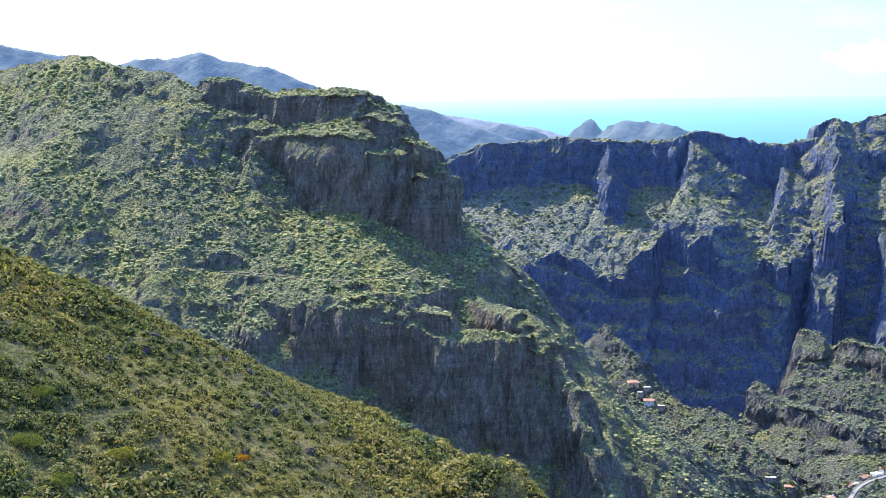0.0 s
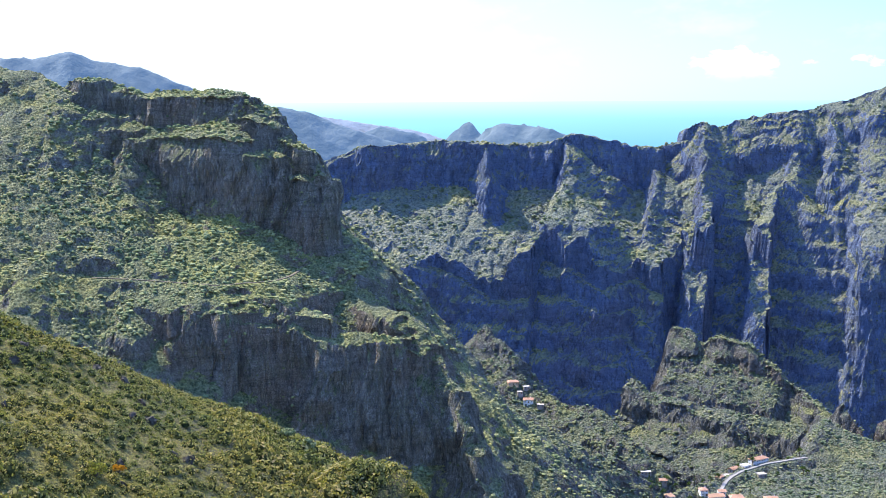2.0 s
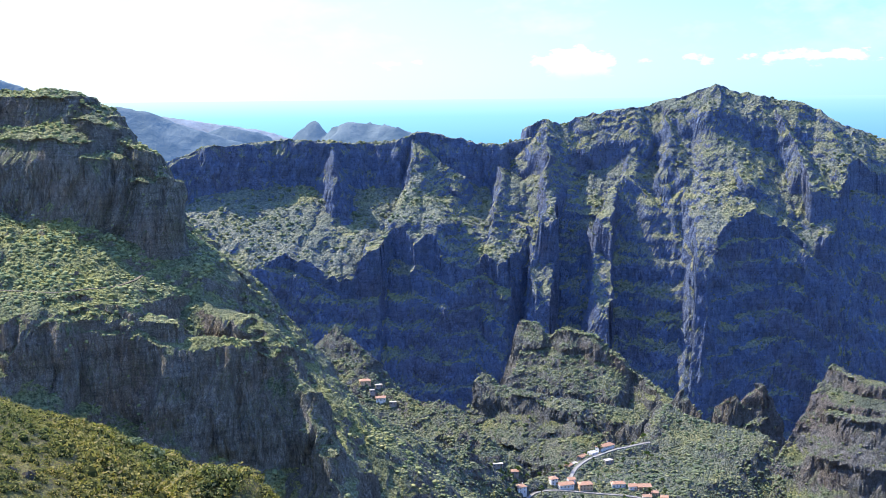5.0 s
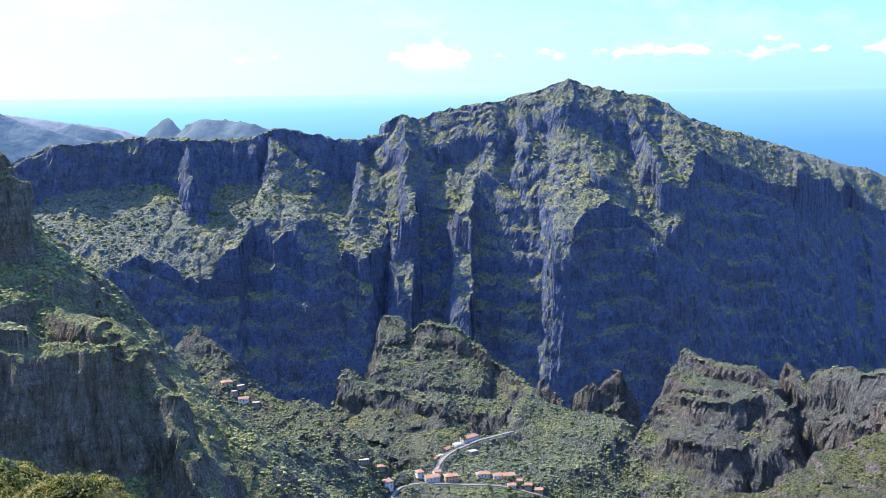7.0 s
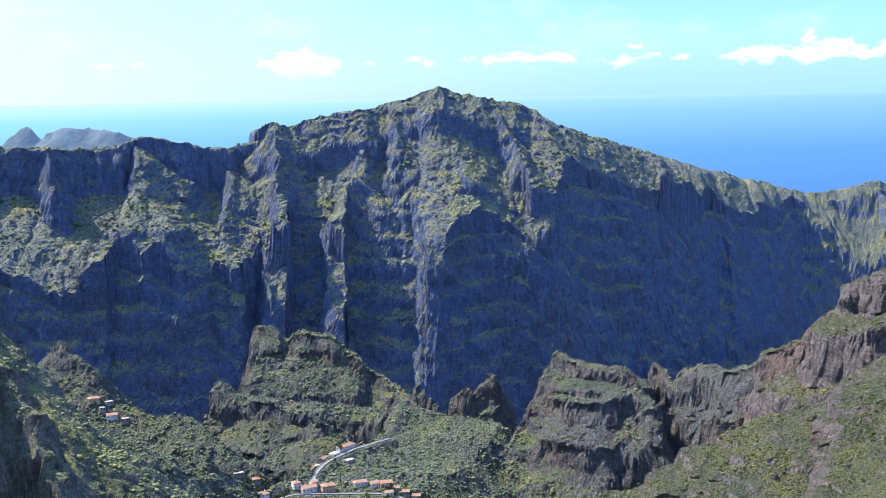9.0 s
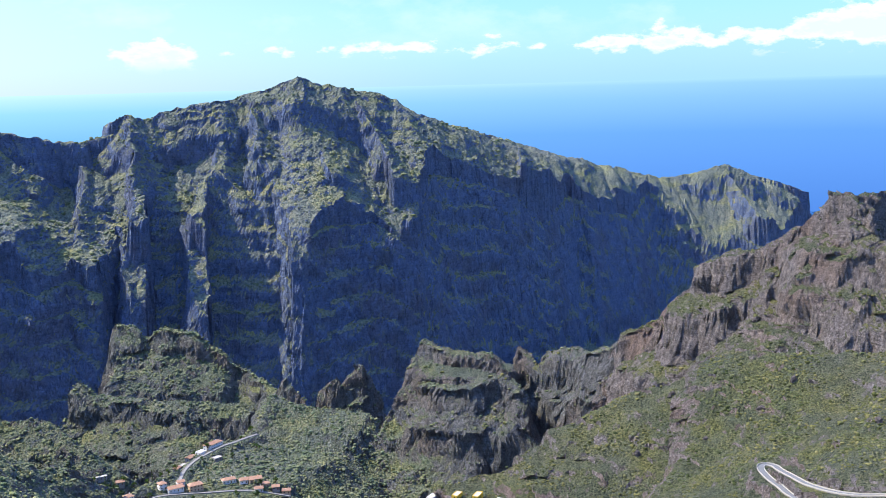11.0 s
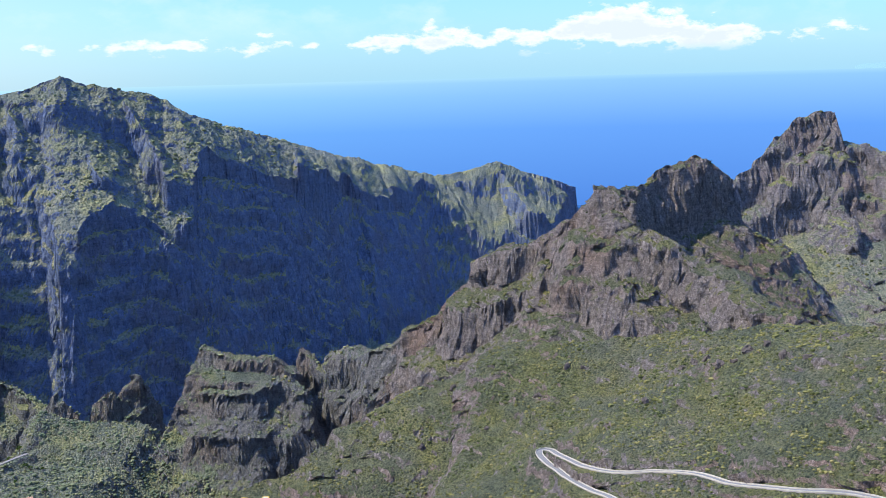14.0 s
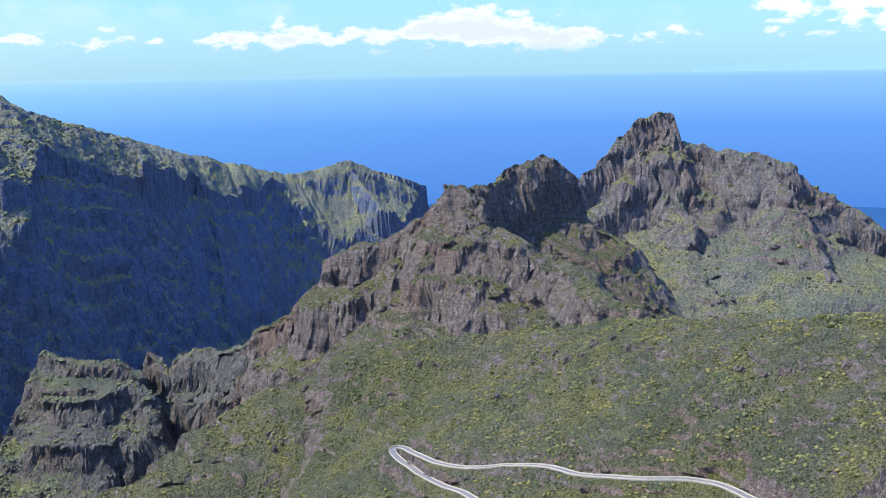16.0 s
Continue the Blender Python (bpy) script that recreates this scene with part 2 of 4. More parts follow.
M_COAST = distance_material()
M_SHORE = plain("pale_shore", (0.22, 0.25, 0.27), 0.95, 0.01, 0.5)
M_BUSH = leaf_material("bush_leaves", (0.082, 0.088, 0.036), (0.135, 0.135, 0.052), (0.195, 0.188, 0.074), (0.28, 0.25, 0.105), (0.34, 0.27, 0.155), through=0.35)
# Leaves of the distant scrub: haze is put into their greyed colours.
M_HAZED = leaf_material("haze_greyed_leaves", (0.095, 0.112, 0.068), (0.13, 0.148, 0.09), (0.165, 0.18, 0.11), (0.22, 0.225, 0.145), through=0.07)
M_SCRUB = leaf_material("scrub_leaves", (0.13, 0.145, 0.075), (0.175, 0.19, 0.095), (0.215, 0.225, 0.115), (0.255, 0.26, 0.135), (0.32, 0.31, 0.175), through=0.07)
M_DRY = leaf_material("dry_scrub_leaves", (0.05, 0.058, 0.024), (0.10, 0.105, 0.045), (0.15, 0.148, 0.068), (0.195, 0.18, 0.092), through=0.07)
M_TREE = leaf_material("tree_leaves", (0.03, 0.055, 0.02), (0.06, 0.095, 0.03), (0.10, 0.14, 0.05), through=0.2)
M_STRAW = leaf_material("straw_leaves", (0.19, 0.165, 0.09), (0.26, 0.23, 0.125), (0.35, 0.31, 0.185), (0.21, 0.205, 0.095), through=0.35)
# Dark colour for the blobs that imitate shade inside the near bushes.
M_SHADE_CORE = leaf_material("shade_cores", (0.03, 0.035, 0.015), (0.055, 0.06, 0.025), through=0.0)
M_BARK = plain("bark", (0.14, 0.11, 0.085), 0.95, 3.0)
M_PLASTER = plain("white_plaster", (0.80, 0.74, 0.65), 0.9, 0.5, 0.18)
M_OCHRE = plain("ochre_plaster", (0.62, 0.42, 0.25), 0.9, 0.5, 0.2)
M_STONE = plain("stone_wall", (0.36, 0.31, 0.27), 0.95, 1.2, 0.45)
M_ROCK = plain("dark_rock", (0.10, 0.082, 0.06), 0.95, 1.0, 0.5)
M_TILE = plain("clay_roof_tiles", (0.48, 0.27, 0.17), 0.9, 1.0, 0.35)
M_ASPHALT = plain("asphalt", (0.17, 0.165, 0.155), 0.9, 0.3, 0.25)
M_PAVED = plain("stone_paving", (0.29, 0.26, 0.215), 0.95, 0.6, 0.35)
M_EARTH = plain("path_earth", (0.17, 0.135, 0.09), 0.95, 0.6, 0.4)
M_YELLOW = plain("yellow_paint", (0.75, 0.48, 0.05), 0.8, 0.5, 0.2)
M_KERB = plain("pale_parapet", (0.46, 0.41, 0.32), 0.9, 0.4, 0.25)
M_GLASS, _t, _b = material("window_glass", 0.08)
_b.inputs["Base Color"].default_value = (0.03, 0.04, 0.05, 1)
M_WOOD = plain("painted_wood", (0.20, 0.11, 0.06), 0.7, 4.0)

# ---- the shape of the land: crest lines (x, y, height above the sea) with a profile on either side ----
def lattice(ix, iy, seed):
    h = (ix * 374761393 + iy * 668265263 + seed * 974634777) & 0xFFFFFFFF
    h = ((h ^ (h >> 13)) * 1274126177) & 0xFFFFFFFF
    return ((h ^ (h >> 16)) & 0xFFFFFF) / 8388607.5 - 1.0


def swell(x, y, size, seed=0):
    """Smooth noise from -1 to 1 with hills of about that size."""
    x, y = x / size, y / size
    fx, fy = np.floor(x), np.floor(y)
    ix, iy, u, v = fx.astype(np.int64), fy.astype(np.int64), x - fx, y - fy
    u, v = u * u * u * (u * (6 * u - 15) + 10), v * v * v * (v * (6 * v - 15) + 10)
    a, b = lattice(ix, iy, seed), lattice(ix + 1, iy, seed)
    c, d = lattice(ix, iy + 1, seed), lattice(ix + 1, iy + 1, seed)
    return (a + (b - a) * u) * (1 - v) + (c + (d - c) * u) * v


MASSIF = [(-448, 815, 576), (-385, 814, 579), (-324, 818, 586), (-291, 820, 593), (-259, 810, 594), (-229, 798, 591), (-217, 791, 584), (-192, 787, 577), (-181, 795, 565), (-158, 795, 581), (-141, 788, 573), (-120, 781, 566), (-87, 770, 569), (-54, 758, 567), (-35, 749, 557)]
MASSIF_NOSE = [(-45, 734, 552), (-27, 730, 547), (-8, 720, 532), (5, 712, 516)]
MASSIF_FOOT = [(-102, 698, 488), (-66, 692, 483), (-48, 691, 476), (-16, 690, 457), (11, 685, 446), (23, 675, 443), (47, 648, 436), (57, 627, 421), (68, 606, 396), (82, 584, 367), (86, 569, 340)]
LOWER_EDGE = [(-85, 609, 433), (-73, 618, 448), (-47, 628, 453), (-21, 622, 443), (1, 615, 428), (40, 619, 426), (52, 620, 418)]
MASSIF_RIB = [(-125, 734, 530), (-123, 704, 505), (-138, 666, 486), (-156, 631, 472), (-167, 587, 450)]
MASSIF_RIB3 = [(-87, 695, 489), (-103, 647, 464), (-113, 610, 444), (-119, 588, 424)]
MASSIF_RIB2 = [(-192, 766, 565), (-215, 719, 521), (-226, 683, 505), (-236, 627, 481)]
WALL = [(-84, 1748, 424), (16, 1750, 463), (70, 1759, 489), (198, 1769, 496), (343, 1767, 490), (403, 1754, 504), (448, 1754, 503), (505, 1749, 487), (545, 1747, 483), (542, 1758, 482), (590, 1753, 495)]
WALL_PEAK = [(590, 1753, 495), (618, 1744, 524), (648, 1744, 515), (705, 1732, 532), (744, 1726, 542), (801, 1712, 544), (831, 1709, 557), (870, 1689, 565), (899, 1674, 581), (943, 1673, 566), (989, 1657, 555), (1070, 1642, 539)]
WALL_EAST = [(1070, 1642, 539), (1119, 1645, 512), (1218, 1649, 481), (1340, 1643, 447), (1410, 1754, 446), (1555, 1762, 408), (1695, 1769, 377), (1883, 1793, 336), (1956, 1788, 331)]
HEADLAND = [(1956, 1788, 331), (2076, 1757, 355), (2147, 1718, 331), (2214, 1682, 287), (2246, 1671, 245), (2275, 1666, 204)]
HEADLAND_SPUR = [(2060, 1761, 355), (2039, 1677, 297), (2017, 1577, 217)]
SPUR_A = [(397, 1746, 496), (376, 1699, 436), (314, 1630, 367), (233, 1543, 269)]
SPUR_A2 = [(266, 1745, 486), (269, 1719, 448), (276, 1693, 406)]
SPUR_B = [(538, 1718, 451), (489, 1628, 357), (458, 1590, 293), (447, 1562, 212)]
SPUR_B2 = [(606, 1727, 509), (587, 1638, 413), (552, 1597, 339), (559, 1574, 280)]
SPUR_C = [(753, 1701, 501), (716, 1641, 435), (654, 1591, 360), (662, 1555, 283)]
SPUR_C2 = [(822, 1691, 542), (779, 1623, 461)]
SPUR_D = [(895, 1665, 555), (885, 1607, 476), (875, 1541, 361)]
SPUR_E = [(987, 1635, 539), (988, 1564, 466), (978, 1499, 341)]
SPUR_E2 = [(1081, 1623, 514), (1065, 1561, 463), (1028, 1514, 356), (1012, 1506, 311)]
SPUR_F = [(1144, 1629, 478), (1116, 1538, 406), (1115, 1520, 369)]
SPUR_G = [(1315, 1612, 438), (1271, 1505, 367), (1273, 1491, 339)]
HILL_A = [(428, 1265, 287), (447, 1253, 283), (460, 1243, 272), (471, 1233, 282), (490, 1215, 276), (526, 1178, 238), (539, 1150, 232), (553, 1110, 216)]
HILL_B = [(367, 1237, 236), (381, 1217, 223), (407, 1187, 222), (427, 1164, 218), (457, 1136, 219), (504, 1106, 209), (505, 1078, 182)]
PINNACLES = [(553, 1110, 217), (555, 1092, 240), (565, 1064, 211), (570, 1022, 174)]
PINNACLES_B = [(597, 1087, 216), (606, 1076, 235), (613, 1064, 215)]
PINNACLES_C = [(624, 1071, 244), (629, 1064, 244), (634, 1052, 219)]
MESA = [(678, 1008, 275), (685, 991, 270), (709, 956, 269), (724, 932, 265), (734, 914, 254)]
MESA_LOW = [(653, 995, 228), (655, 945, 240), (675, 913, 243), (715, 901, 251), (713, 876, 239), (696, 845, 204)]
SADDLE = [(775, 897, 266), (777, 875, 272), (781, 838, 276), (779, 804, 287), (782, 774, 311), (782, 745, 323)]
SADDLE_WEDGE = [(760, 929, 271), (766, 904, 256), (769, 876, 250)]
HAMLET_SPUR = [(193, 1265, 299), (216, 1221, 275), (231, 1177, 238), (296, 1132, 226), (331, 1081, 201)]
CRAG = [(782, 745, 323), (788, 721, 337), (798, 697, 348), (794, 690, 390), (804, 668, 398), (814, 629, 408), (827, 598, 429), (829, 575, 457), (832, 555, 448)]
CRAG_TAIL = [(827, 558, 440), (824, 540, 424), (831, 480, 400), (822, 436, 397), (802, 408, 384), (778, 367, 374)]
CRAG_BACK = [(839, 578, 455), (912, 578, 453), (936, 578, 461), (968, 572, 469), (992, 562, 474), (1007, 556, 472), (1020, 553, 458), (1040, 556, 445)]
ROQUE_SPUR = [(1222, 524, 445), (1187, 505, 409), (1147, 471, 377)]
ROQUE_SPUR_B = [(1255, 485, 459), (1240, 468, 426), (1208, 452, 387)]
ROQUE_SPUR_C = [(1272, 437, 459), (1247, 400, 422), (1228, 361, 388), (1177, 321, 348)]
ROQUE = [(1140, 605, 438), (1194, 587, 481), (1218, 571, 505), (1230, 556, 510), (1241, 532, 504), (1246, 520, 473), (1259, 487, 462), (1268, 463, 469), (1287, 408, 449), (1295, 383, 422), (1315, 305, 376), (1336, 197, 322)]
GREEN_HILL = [(714, 596, 330), (770, 466, 348), (762, 376, 369), (737, 312, 383), (714, 261, 392), (692, 198, 405), (682, 156, 417), (673, 99, 431)]
GREEN_FOOT = [(725, 585, 329), (695, 612, 311), (657, 637, 301), (633, 647, 293), (608, 657, 285), (587, 662, 277), (565, 662, 264), (539, 664, 253), (478, 678, 248)]
FAR_SLOPE = [(-1949, 3945, 871), (-1579, 3999, 771), (-1309, 4096, 722), (-819, 4221, 605)]
BLUE_PEAK = [(-1018, 3453, 661), (-951, 3472, 697), (-852, 3498, 697), (-758, 3519, 720), (-682, 3535, 691), (-553, 3507, 668), (-391, 3478, 588), (-252, 3491, 521)]
BLUE_RIDGE = [(-197, 2943, 542), (-107, 2948, 547), (-47, 2950, 536), (28, 2950, 505), (88, 2949, 487), (238, 2940, 440)]
BLUE_RIDGE_B = [(140, 3497, 467), (194, 3495, 483), (301, 3487, 459), (336, 3484, 409)]
SEA_STACK = [(375, 3279, 450), (408, 3275, 480), (437, 3271, 503), (454, 3269, 466), (463, 3267, 433)]
BLUE_HEAD = [(476, 3164, 437), (499, 3161, 472), (533, 3155, 499), (593, 3145, 495), (644, 3083, 482), (705, 3070, 461), (797, 2996, 416)]
VILLAGE_SPUR = [(325, 956, 198), (370, 983, 198), (425, 1004, 200), (485, 1021, 200), (530, 1065, 225)]
TERRACES = [(66, 717, 406), (99, 794, 360), (153, 877, 301), (244, 939, 241), (318, 953, 195)]
# top edge of the long lower cliff of the ridge
WALL_CLIFF = [(-19, 1638, 322), (54, 1609, 315), (131, 1618, 322), (207, 1603, 300), (242, 1578, 269), (304, 1579, 269), (330, 1615, 321), (371, 1589, 309), (417, 1572, 282), (469, 1597, 299), (501, 1571, 271), (551, 1634, 352), (544, 1563, 291), (570, 1567, 302), (624, 1671, 427), (674, 1671, 453), (650, 1585, 352), (649, 1530, 292)]
EAST_CLIFF = [(720, 1666, 468), (814, 1632, 473), (807, 1568, 408), (775, 1512, 344), (789, 1498, 330), (849, 1505, 344), (928, 1500, 344), (965, 1483, 321), (992, 1479, 293), (1064, 1548, 412), (1160, 1567, 392), (1277, 1562, 355), (1377, 1602, 294), (1528, 1696, 330), (1599, 1682, 287), (1725, 1710, 271), (1825, 1760, 312), (1949, 1674, 241), (2040, 1596, 172), (2224, 1639, 181)]

# ---- lines of the roads, on the plan ----
HILL_ROAD = [(500, 318), (521, 348), (532, 366), (540, 384), (549, 401), (558, 416), (569, 433), (577, 447), (583, 457), (589, 462), (593, 460), (593, 454), (588, 446),
             (577, 428), (566, 408), (559, 388), (556, 369), (556, 351), (551, 333), (547, 318), (541, 303), (533, 283), (529, 261), (526, 240), (527, 226), (529, 213), (527, 200), (519, 183), (497, 151)]
SPUR_ROAD = [(366, 958), (373, 969), (383, 983), (398, 996), (415, 1006), (443, 1018), (465, 1024), (486, 1029)]
FOOTPATH = [(-132, 641), (-115, 640), (-95, 640), (-78, 637), (-62, 634), (-48, 641), (-32, 650), (-20, 665), (-14, 684)]
LOW_ROAD = [(312, 930), (320, 941), (331, 947), (355, 944), (377, 940), (403, 932), (423, 923), (442, 913), (456, 904)]


def smooth_line(line, step=2.5):
    """A rounded line through the given plan points, cut into even steps."""
    p = np.array([line[0], *line, line[-1]], float)
    out = []
    for i in range(1, len(p) - 2):
        for s in np.linspace(0, 1, 8, endpoint=False):
            out.append(0.5 * (2 * p[i] + (p[i + 1] - p[i - 1]) * s + (2 * p[i - 1] - 5 * p[i] + 4 * p[i + 1] - p[i + 2]) * s * s
                              + (3 * p[i] - p[i - 1] - 3 * p[i + 1] + p[i + 2]) * s ** 3))
    out = np.array(out + [p[-1]])
    run = np.concatenate([[0], np.cumsum(np.hypot(*np.diff(out, axis=0).T))])
    at = np.arange(0, run[-1], step)
    return np.stack([np.interp(at, run, out[:, 0]), np.interp(at, run, out[:, 1])], 1)

VIEWPOINT = [(260, -320, 640), (120, -140, 600), (30, -30, 566), (6, -6, 558.7), (-1, 0.4, 558.4)]
NEAR_HILL = [(-230, -200, 647), (-165, 0, 575), (-135, 120, 555), (-112, 190, 544), (-104, 224, 538)]
NEAR_KNOLL = [(0, 222, 478), (6, 226, 484), (11, 224, 478)]

# crest, drop on its left by distance, drop on its right by distance
SLOPE = [(0, 0), (120, 100), (300, 300)]
STEEP = [(0, 0), (20, 22), (100, 115), (250, 320)]
FIN = [(0, 0), (12, 30), (45, 110), (80, 260)]
FLANK = [(0, 0), (80, 62), (150, 150), (210, 270)]
BLADE = [(0, 0), (60, 50), (110, 110), (160, 270)]
BACK = [(0, 0), (400, 160), (1200, 500)]
BOTH = [(0, 0), (1.6, 0.1), (40, 52), (300, 290)]
CONE = [(0, 0), (22, 20), (90, 100)]
RIB = [(0, 0), (6, 8), (20, 36), (60, 62), (200, 190)]
DROP = [(0, 0), (6, 8), (24, 90), (60, 200), (150, 330)]
KNOB = [(0, 0), (8, 3), (20, 20), (60, 60)]
LAND = [
    (VIEWPOINT, BOTH, BOTH),
    (NEAR_HILL, [(0, 0), (300, 150)], [(0, 0), (10, 5), (40, 25), (78, 48), (112, 66), (140, 92), (200, 170)]),
    (NEAR_KNOLL, KNOB, KNOB),
    (MASSIF[:9], [(0, 0), (400, 200), (700, 420)], [(0, 0), (12, 6), (200, 142), (260, 200), (420, 400)]),
    (MASSIF[8:], [(0, 0), (30, 14), (90, 90), (300, 330)], [(0, 0), (16, 5), (20, 23), (40, 31), (51, 78), (80, 100), (130, 168), (200, 295), (400, 560)]),
    (MASSIF_NOSE, [(0, 0), (8, 5), (22, 68), (80, 150), (200, 300)], [(0, 0), (8, 3), (11, 18), (18, 22), (29, 86), (50, 108), (200, 290)]),
    (MASSIF_FOOT[:6], [(0, 0), (12, 6), (60, 66), (200, 215), (300, 330)], [(0, 0), (82, 40), (110, 160), (200, 320)]),
    (MASSIF_FOOT[5:], [(0, 0), (6, 4), (26, 70), (60, 180), (200, 400)], [(0, 0), (6, 3), (32, 112), (62, 200), (200, 350)]),
    (LOWER_EDGE, [(0, 0), (30, 6), (90, 90), (140, 220)], [(0, 0), (6, 3), (32, 112), (62, 190), (200, 350)]),
    (MASSIF_RIB, SLOPE, SLOPE),
    (MASSIF_RIB2[:2], [(0, 0), (8, 6), (20, 46), (120, 110), (300, 300)], SLOPE),
    (MASSIF_RIB2[1:], SLOPE, SLOPE),
    (MASSIF_RIB3, [(0, 0), (16, 10), (34, 70), (80, 200)], SLOPE),
    (HILL_A, STEEP, [(0, 0), (8, 4), (20, 26), (60, 60), (76, 92), (200, 215)], DROP),
    (HILL_B, STEEP, [(0, 0), (15, 8), (28, 34), (70, 60), (86, 92), (250, 230)], DROP),
    (PINNACLES, FIN, [(0, 0), (8, 22), (40, 60), (100, 100), (250, 240)]),
    (PINNACLES_B, FIN, [(0, 0), (5, 8), (12, 34), (90, 90), (250, 240)]),
    (PINNACLES_C, FIN, [(0, 0), (5, 8), (12, 34), (90, 90), (250, 240)]),
    (MESA, [(0, 0), (6, 4), (20, 60), (60, 170)], [(0, 0), (8, 3), (13, 16), (36, 22), (46, 44), (120, 110), (300, 300)], DROP),
    (MESA_LOW, [(0, 0), (10, 3), (26, 60), (50, 150)], [(0, 0), (10, 4), (16, 26), (40, 40), (56, 84), (120, 130), (250, 260)], DROP),
    (SADDLE, [(0, 0), (10, 10), (30, 80), (60, 200)], [(0, 0), (12, 6), (18, 40), (30, 54), (42, 120), (100, 220)], DROP),
    (SADDLE_WEDGE, FIN, [(0, 0), (8, 5), (20, 60), (60, 150)], DROP),
    (HAMLET_SPUR, STEEP, SLOPE),
    (VILLAGE_SPUR, [(0, 0), (15, 8), (60, 60), (150, 170)], [(0, 0), (12, 6), (90, 18), (140, 60), (250, 230)]),
    (TERRACES, [(0, 0), (20, 8), (80, 45), (180, 170)], [(0, 0), (20, 12), (140, 130), (250, 300)]),
    (CRAG, [(0, 0), (8, 10), (20, 32), (100, 115), (250, 320)], [(0, 0), (5, 4), (14, 34), (34, 46), (46, 92), (66, 106), (80, 150), (300, 330)]),
    (CRAG_TAIL, [(0, 0), (20, 12), (100, 90), (300, 300)], [(0, 0), (12, 8), (26, 40), (50, 56), (64, 100), (150, 220), (300, 400)]),
    (CRAG_BACK, STEEP, [(0, 0), (6, 8), (18, 64), (70, 100), (200, 230)]),
    (ROQUE[:6], [(0, 0), (5, 6), (13, 42), (40, 74), (120, 160), (300, 330)], [(0, 0), (5, 6), (14, 42), (34, 54), (50, 118), (66, 132), (320, 205), (500, 320)]),
    (ROQUE[5:], [(0, 0), (5, 6), (13, 42), (40, 74), (120, 160), (300, 330)], [(0, 0), (10, 8), (20, 40), (44, 56), (56, 86), (320, 190), (500, 310)]),
    (ROQUE_SPUR, RIB, SLOPE), (ROQUE_SPUR_B, RIB, SLOPE), (ROQUE_SPUR_C, RIB, SLOPE),
    (GREEN_HILL, [(0, 0), (15, 7), (60, 58), (200, 200)], [(0, 0), (40, 10), (330, 145), (700, 320)]),
    (GREEN_FOOT, [(0, 0), (30, 9), (330, 150), (700, 320)], [(0, 0), (8, 6), (40, 80), (200, 280)]),
    (FAR_SLOPE, SLOPE, SLOPE), (BLUE_PEAK, BACK, SLOPE), (BLUE_RIDGE, BACK, SLOPE), (BLUE_RIDGE_B, BACK, SLOPE),
    (SEA_STACK, CONE, CONE), ([(-300, 4425, 522), (0, 4400, 505), (200, 4390, 474), (420, 4370, 436), (520, 4360, 400)], BACK, BACK), (BLUE_HEAD, BACK, SLOPE),
]


RIDGE = [
    (WALL, BACK, [(0, 0), (5, 3), (20, 72), (150, 172), (400, 440)]),
    (WALL_PEAK, BACK, [(0, 0), (12, 14), (40, 50), (52, 88), (180, 222), (400, 470)]),
    (WALL_EAST, BACK, [(0, 0), (20, 14), (200, 212), (400, 460)]),
    (HEADLAND_SPUR, FLANK, FIN),
    (HEADLAND, BACK, [(0, 0), (30, 20), (60, 70), (150, 160), (300, 345)]),
    (SPUR_A, FLANK, FIN), (SPUR_A2, FIN, FIN), (SPUR_B, FLANK, FIN), (SPUR_B2, FLANK, FIN), (SPUR_C, FLANK, FIN), (SPUR_C2, FLANK, FIN),
    (SPUR_D, BLADE, FIN), (SPUR_E, BLADE, FIN), (SPUR_E2, BLADE, FIN), (SPUR_F, SLOPE, FIN), (SPUR_G, SLOPE, FIN),
]


def crests(land, x, y):
    """The highest of all slopes that fall from the given crest lines."""
    z = np.full(x.shape, 60.0) - np.hypot(x - 500, y - 900) * 0.02
    x0, x1, y0, y1 = x.min(), x.max(), y.min(), y.max()
    for crest, left, right, *end in land:
        dl, hl = np.array(left + [(left[-1][0] + 4000, left[-1][1] + 3200)]).T
        dr, hr = np.array(right + [(right[-1][0] + 4000, right[-1][1] + 3200)]).T
        cx, cy, _ = np.array(crest).T
        reach = 1000
        if cx.min() > x1 + reach or cx.max() < x0 - reach or cy.min() > y1 + reach or cy.max() < y0 - reach:
            continue
        # first the side of the whole crest line on which a place lies: 1 left, -1 right, towards 0 past its ends
        near, side, found = np.full(x.shape, 1e9), np.zeros(x.shape), []
        last = len(crest) - 2
        for k, ((ax, ay, az), (bx, by, bz)) in enumerate(zip(crest, crest[1:])):
            ex, ey = bx - ax, by - ay
            px, py = x - ax, y - ay
            along = (px * ex + py * ey) / (ex * ex + ey * ey)
            s = np.clip(along, 0, 1)
            d = np.hypot(px - s * ex, py - s * ey)
            hand = np.where(ex * py - ey * px > 0, 1.0, -1.0)
            past = np.hypot(ex, ey) * (np.maximum(-along, 0) * (k == 0) + np.maximum(along - 1, 0) * (k == last))
            hand = hand * (1 - np.clip(1.3 * past / (d + 0.1), 0, 1))
            closer = d < near
            near, side = np.where(closer, d, near), np.where(closer, hand, side)
            found.append((d, az + s * (bz - az)))
        for d, top in found:
            a, b = np.interp(d, dl, hl), np.interp(d, dr, hr)
            flank, tip = np.where(side > 0, a, b), np.maximum(a, b)
            if end:
                tip = np.maximum(tip, np.interp(d, *np.array(end[0]).T))
            z = np.maximum(z, top - flank - (tip - flank) * (1 - np.abs(side)))
    return z


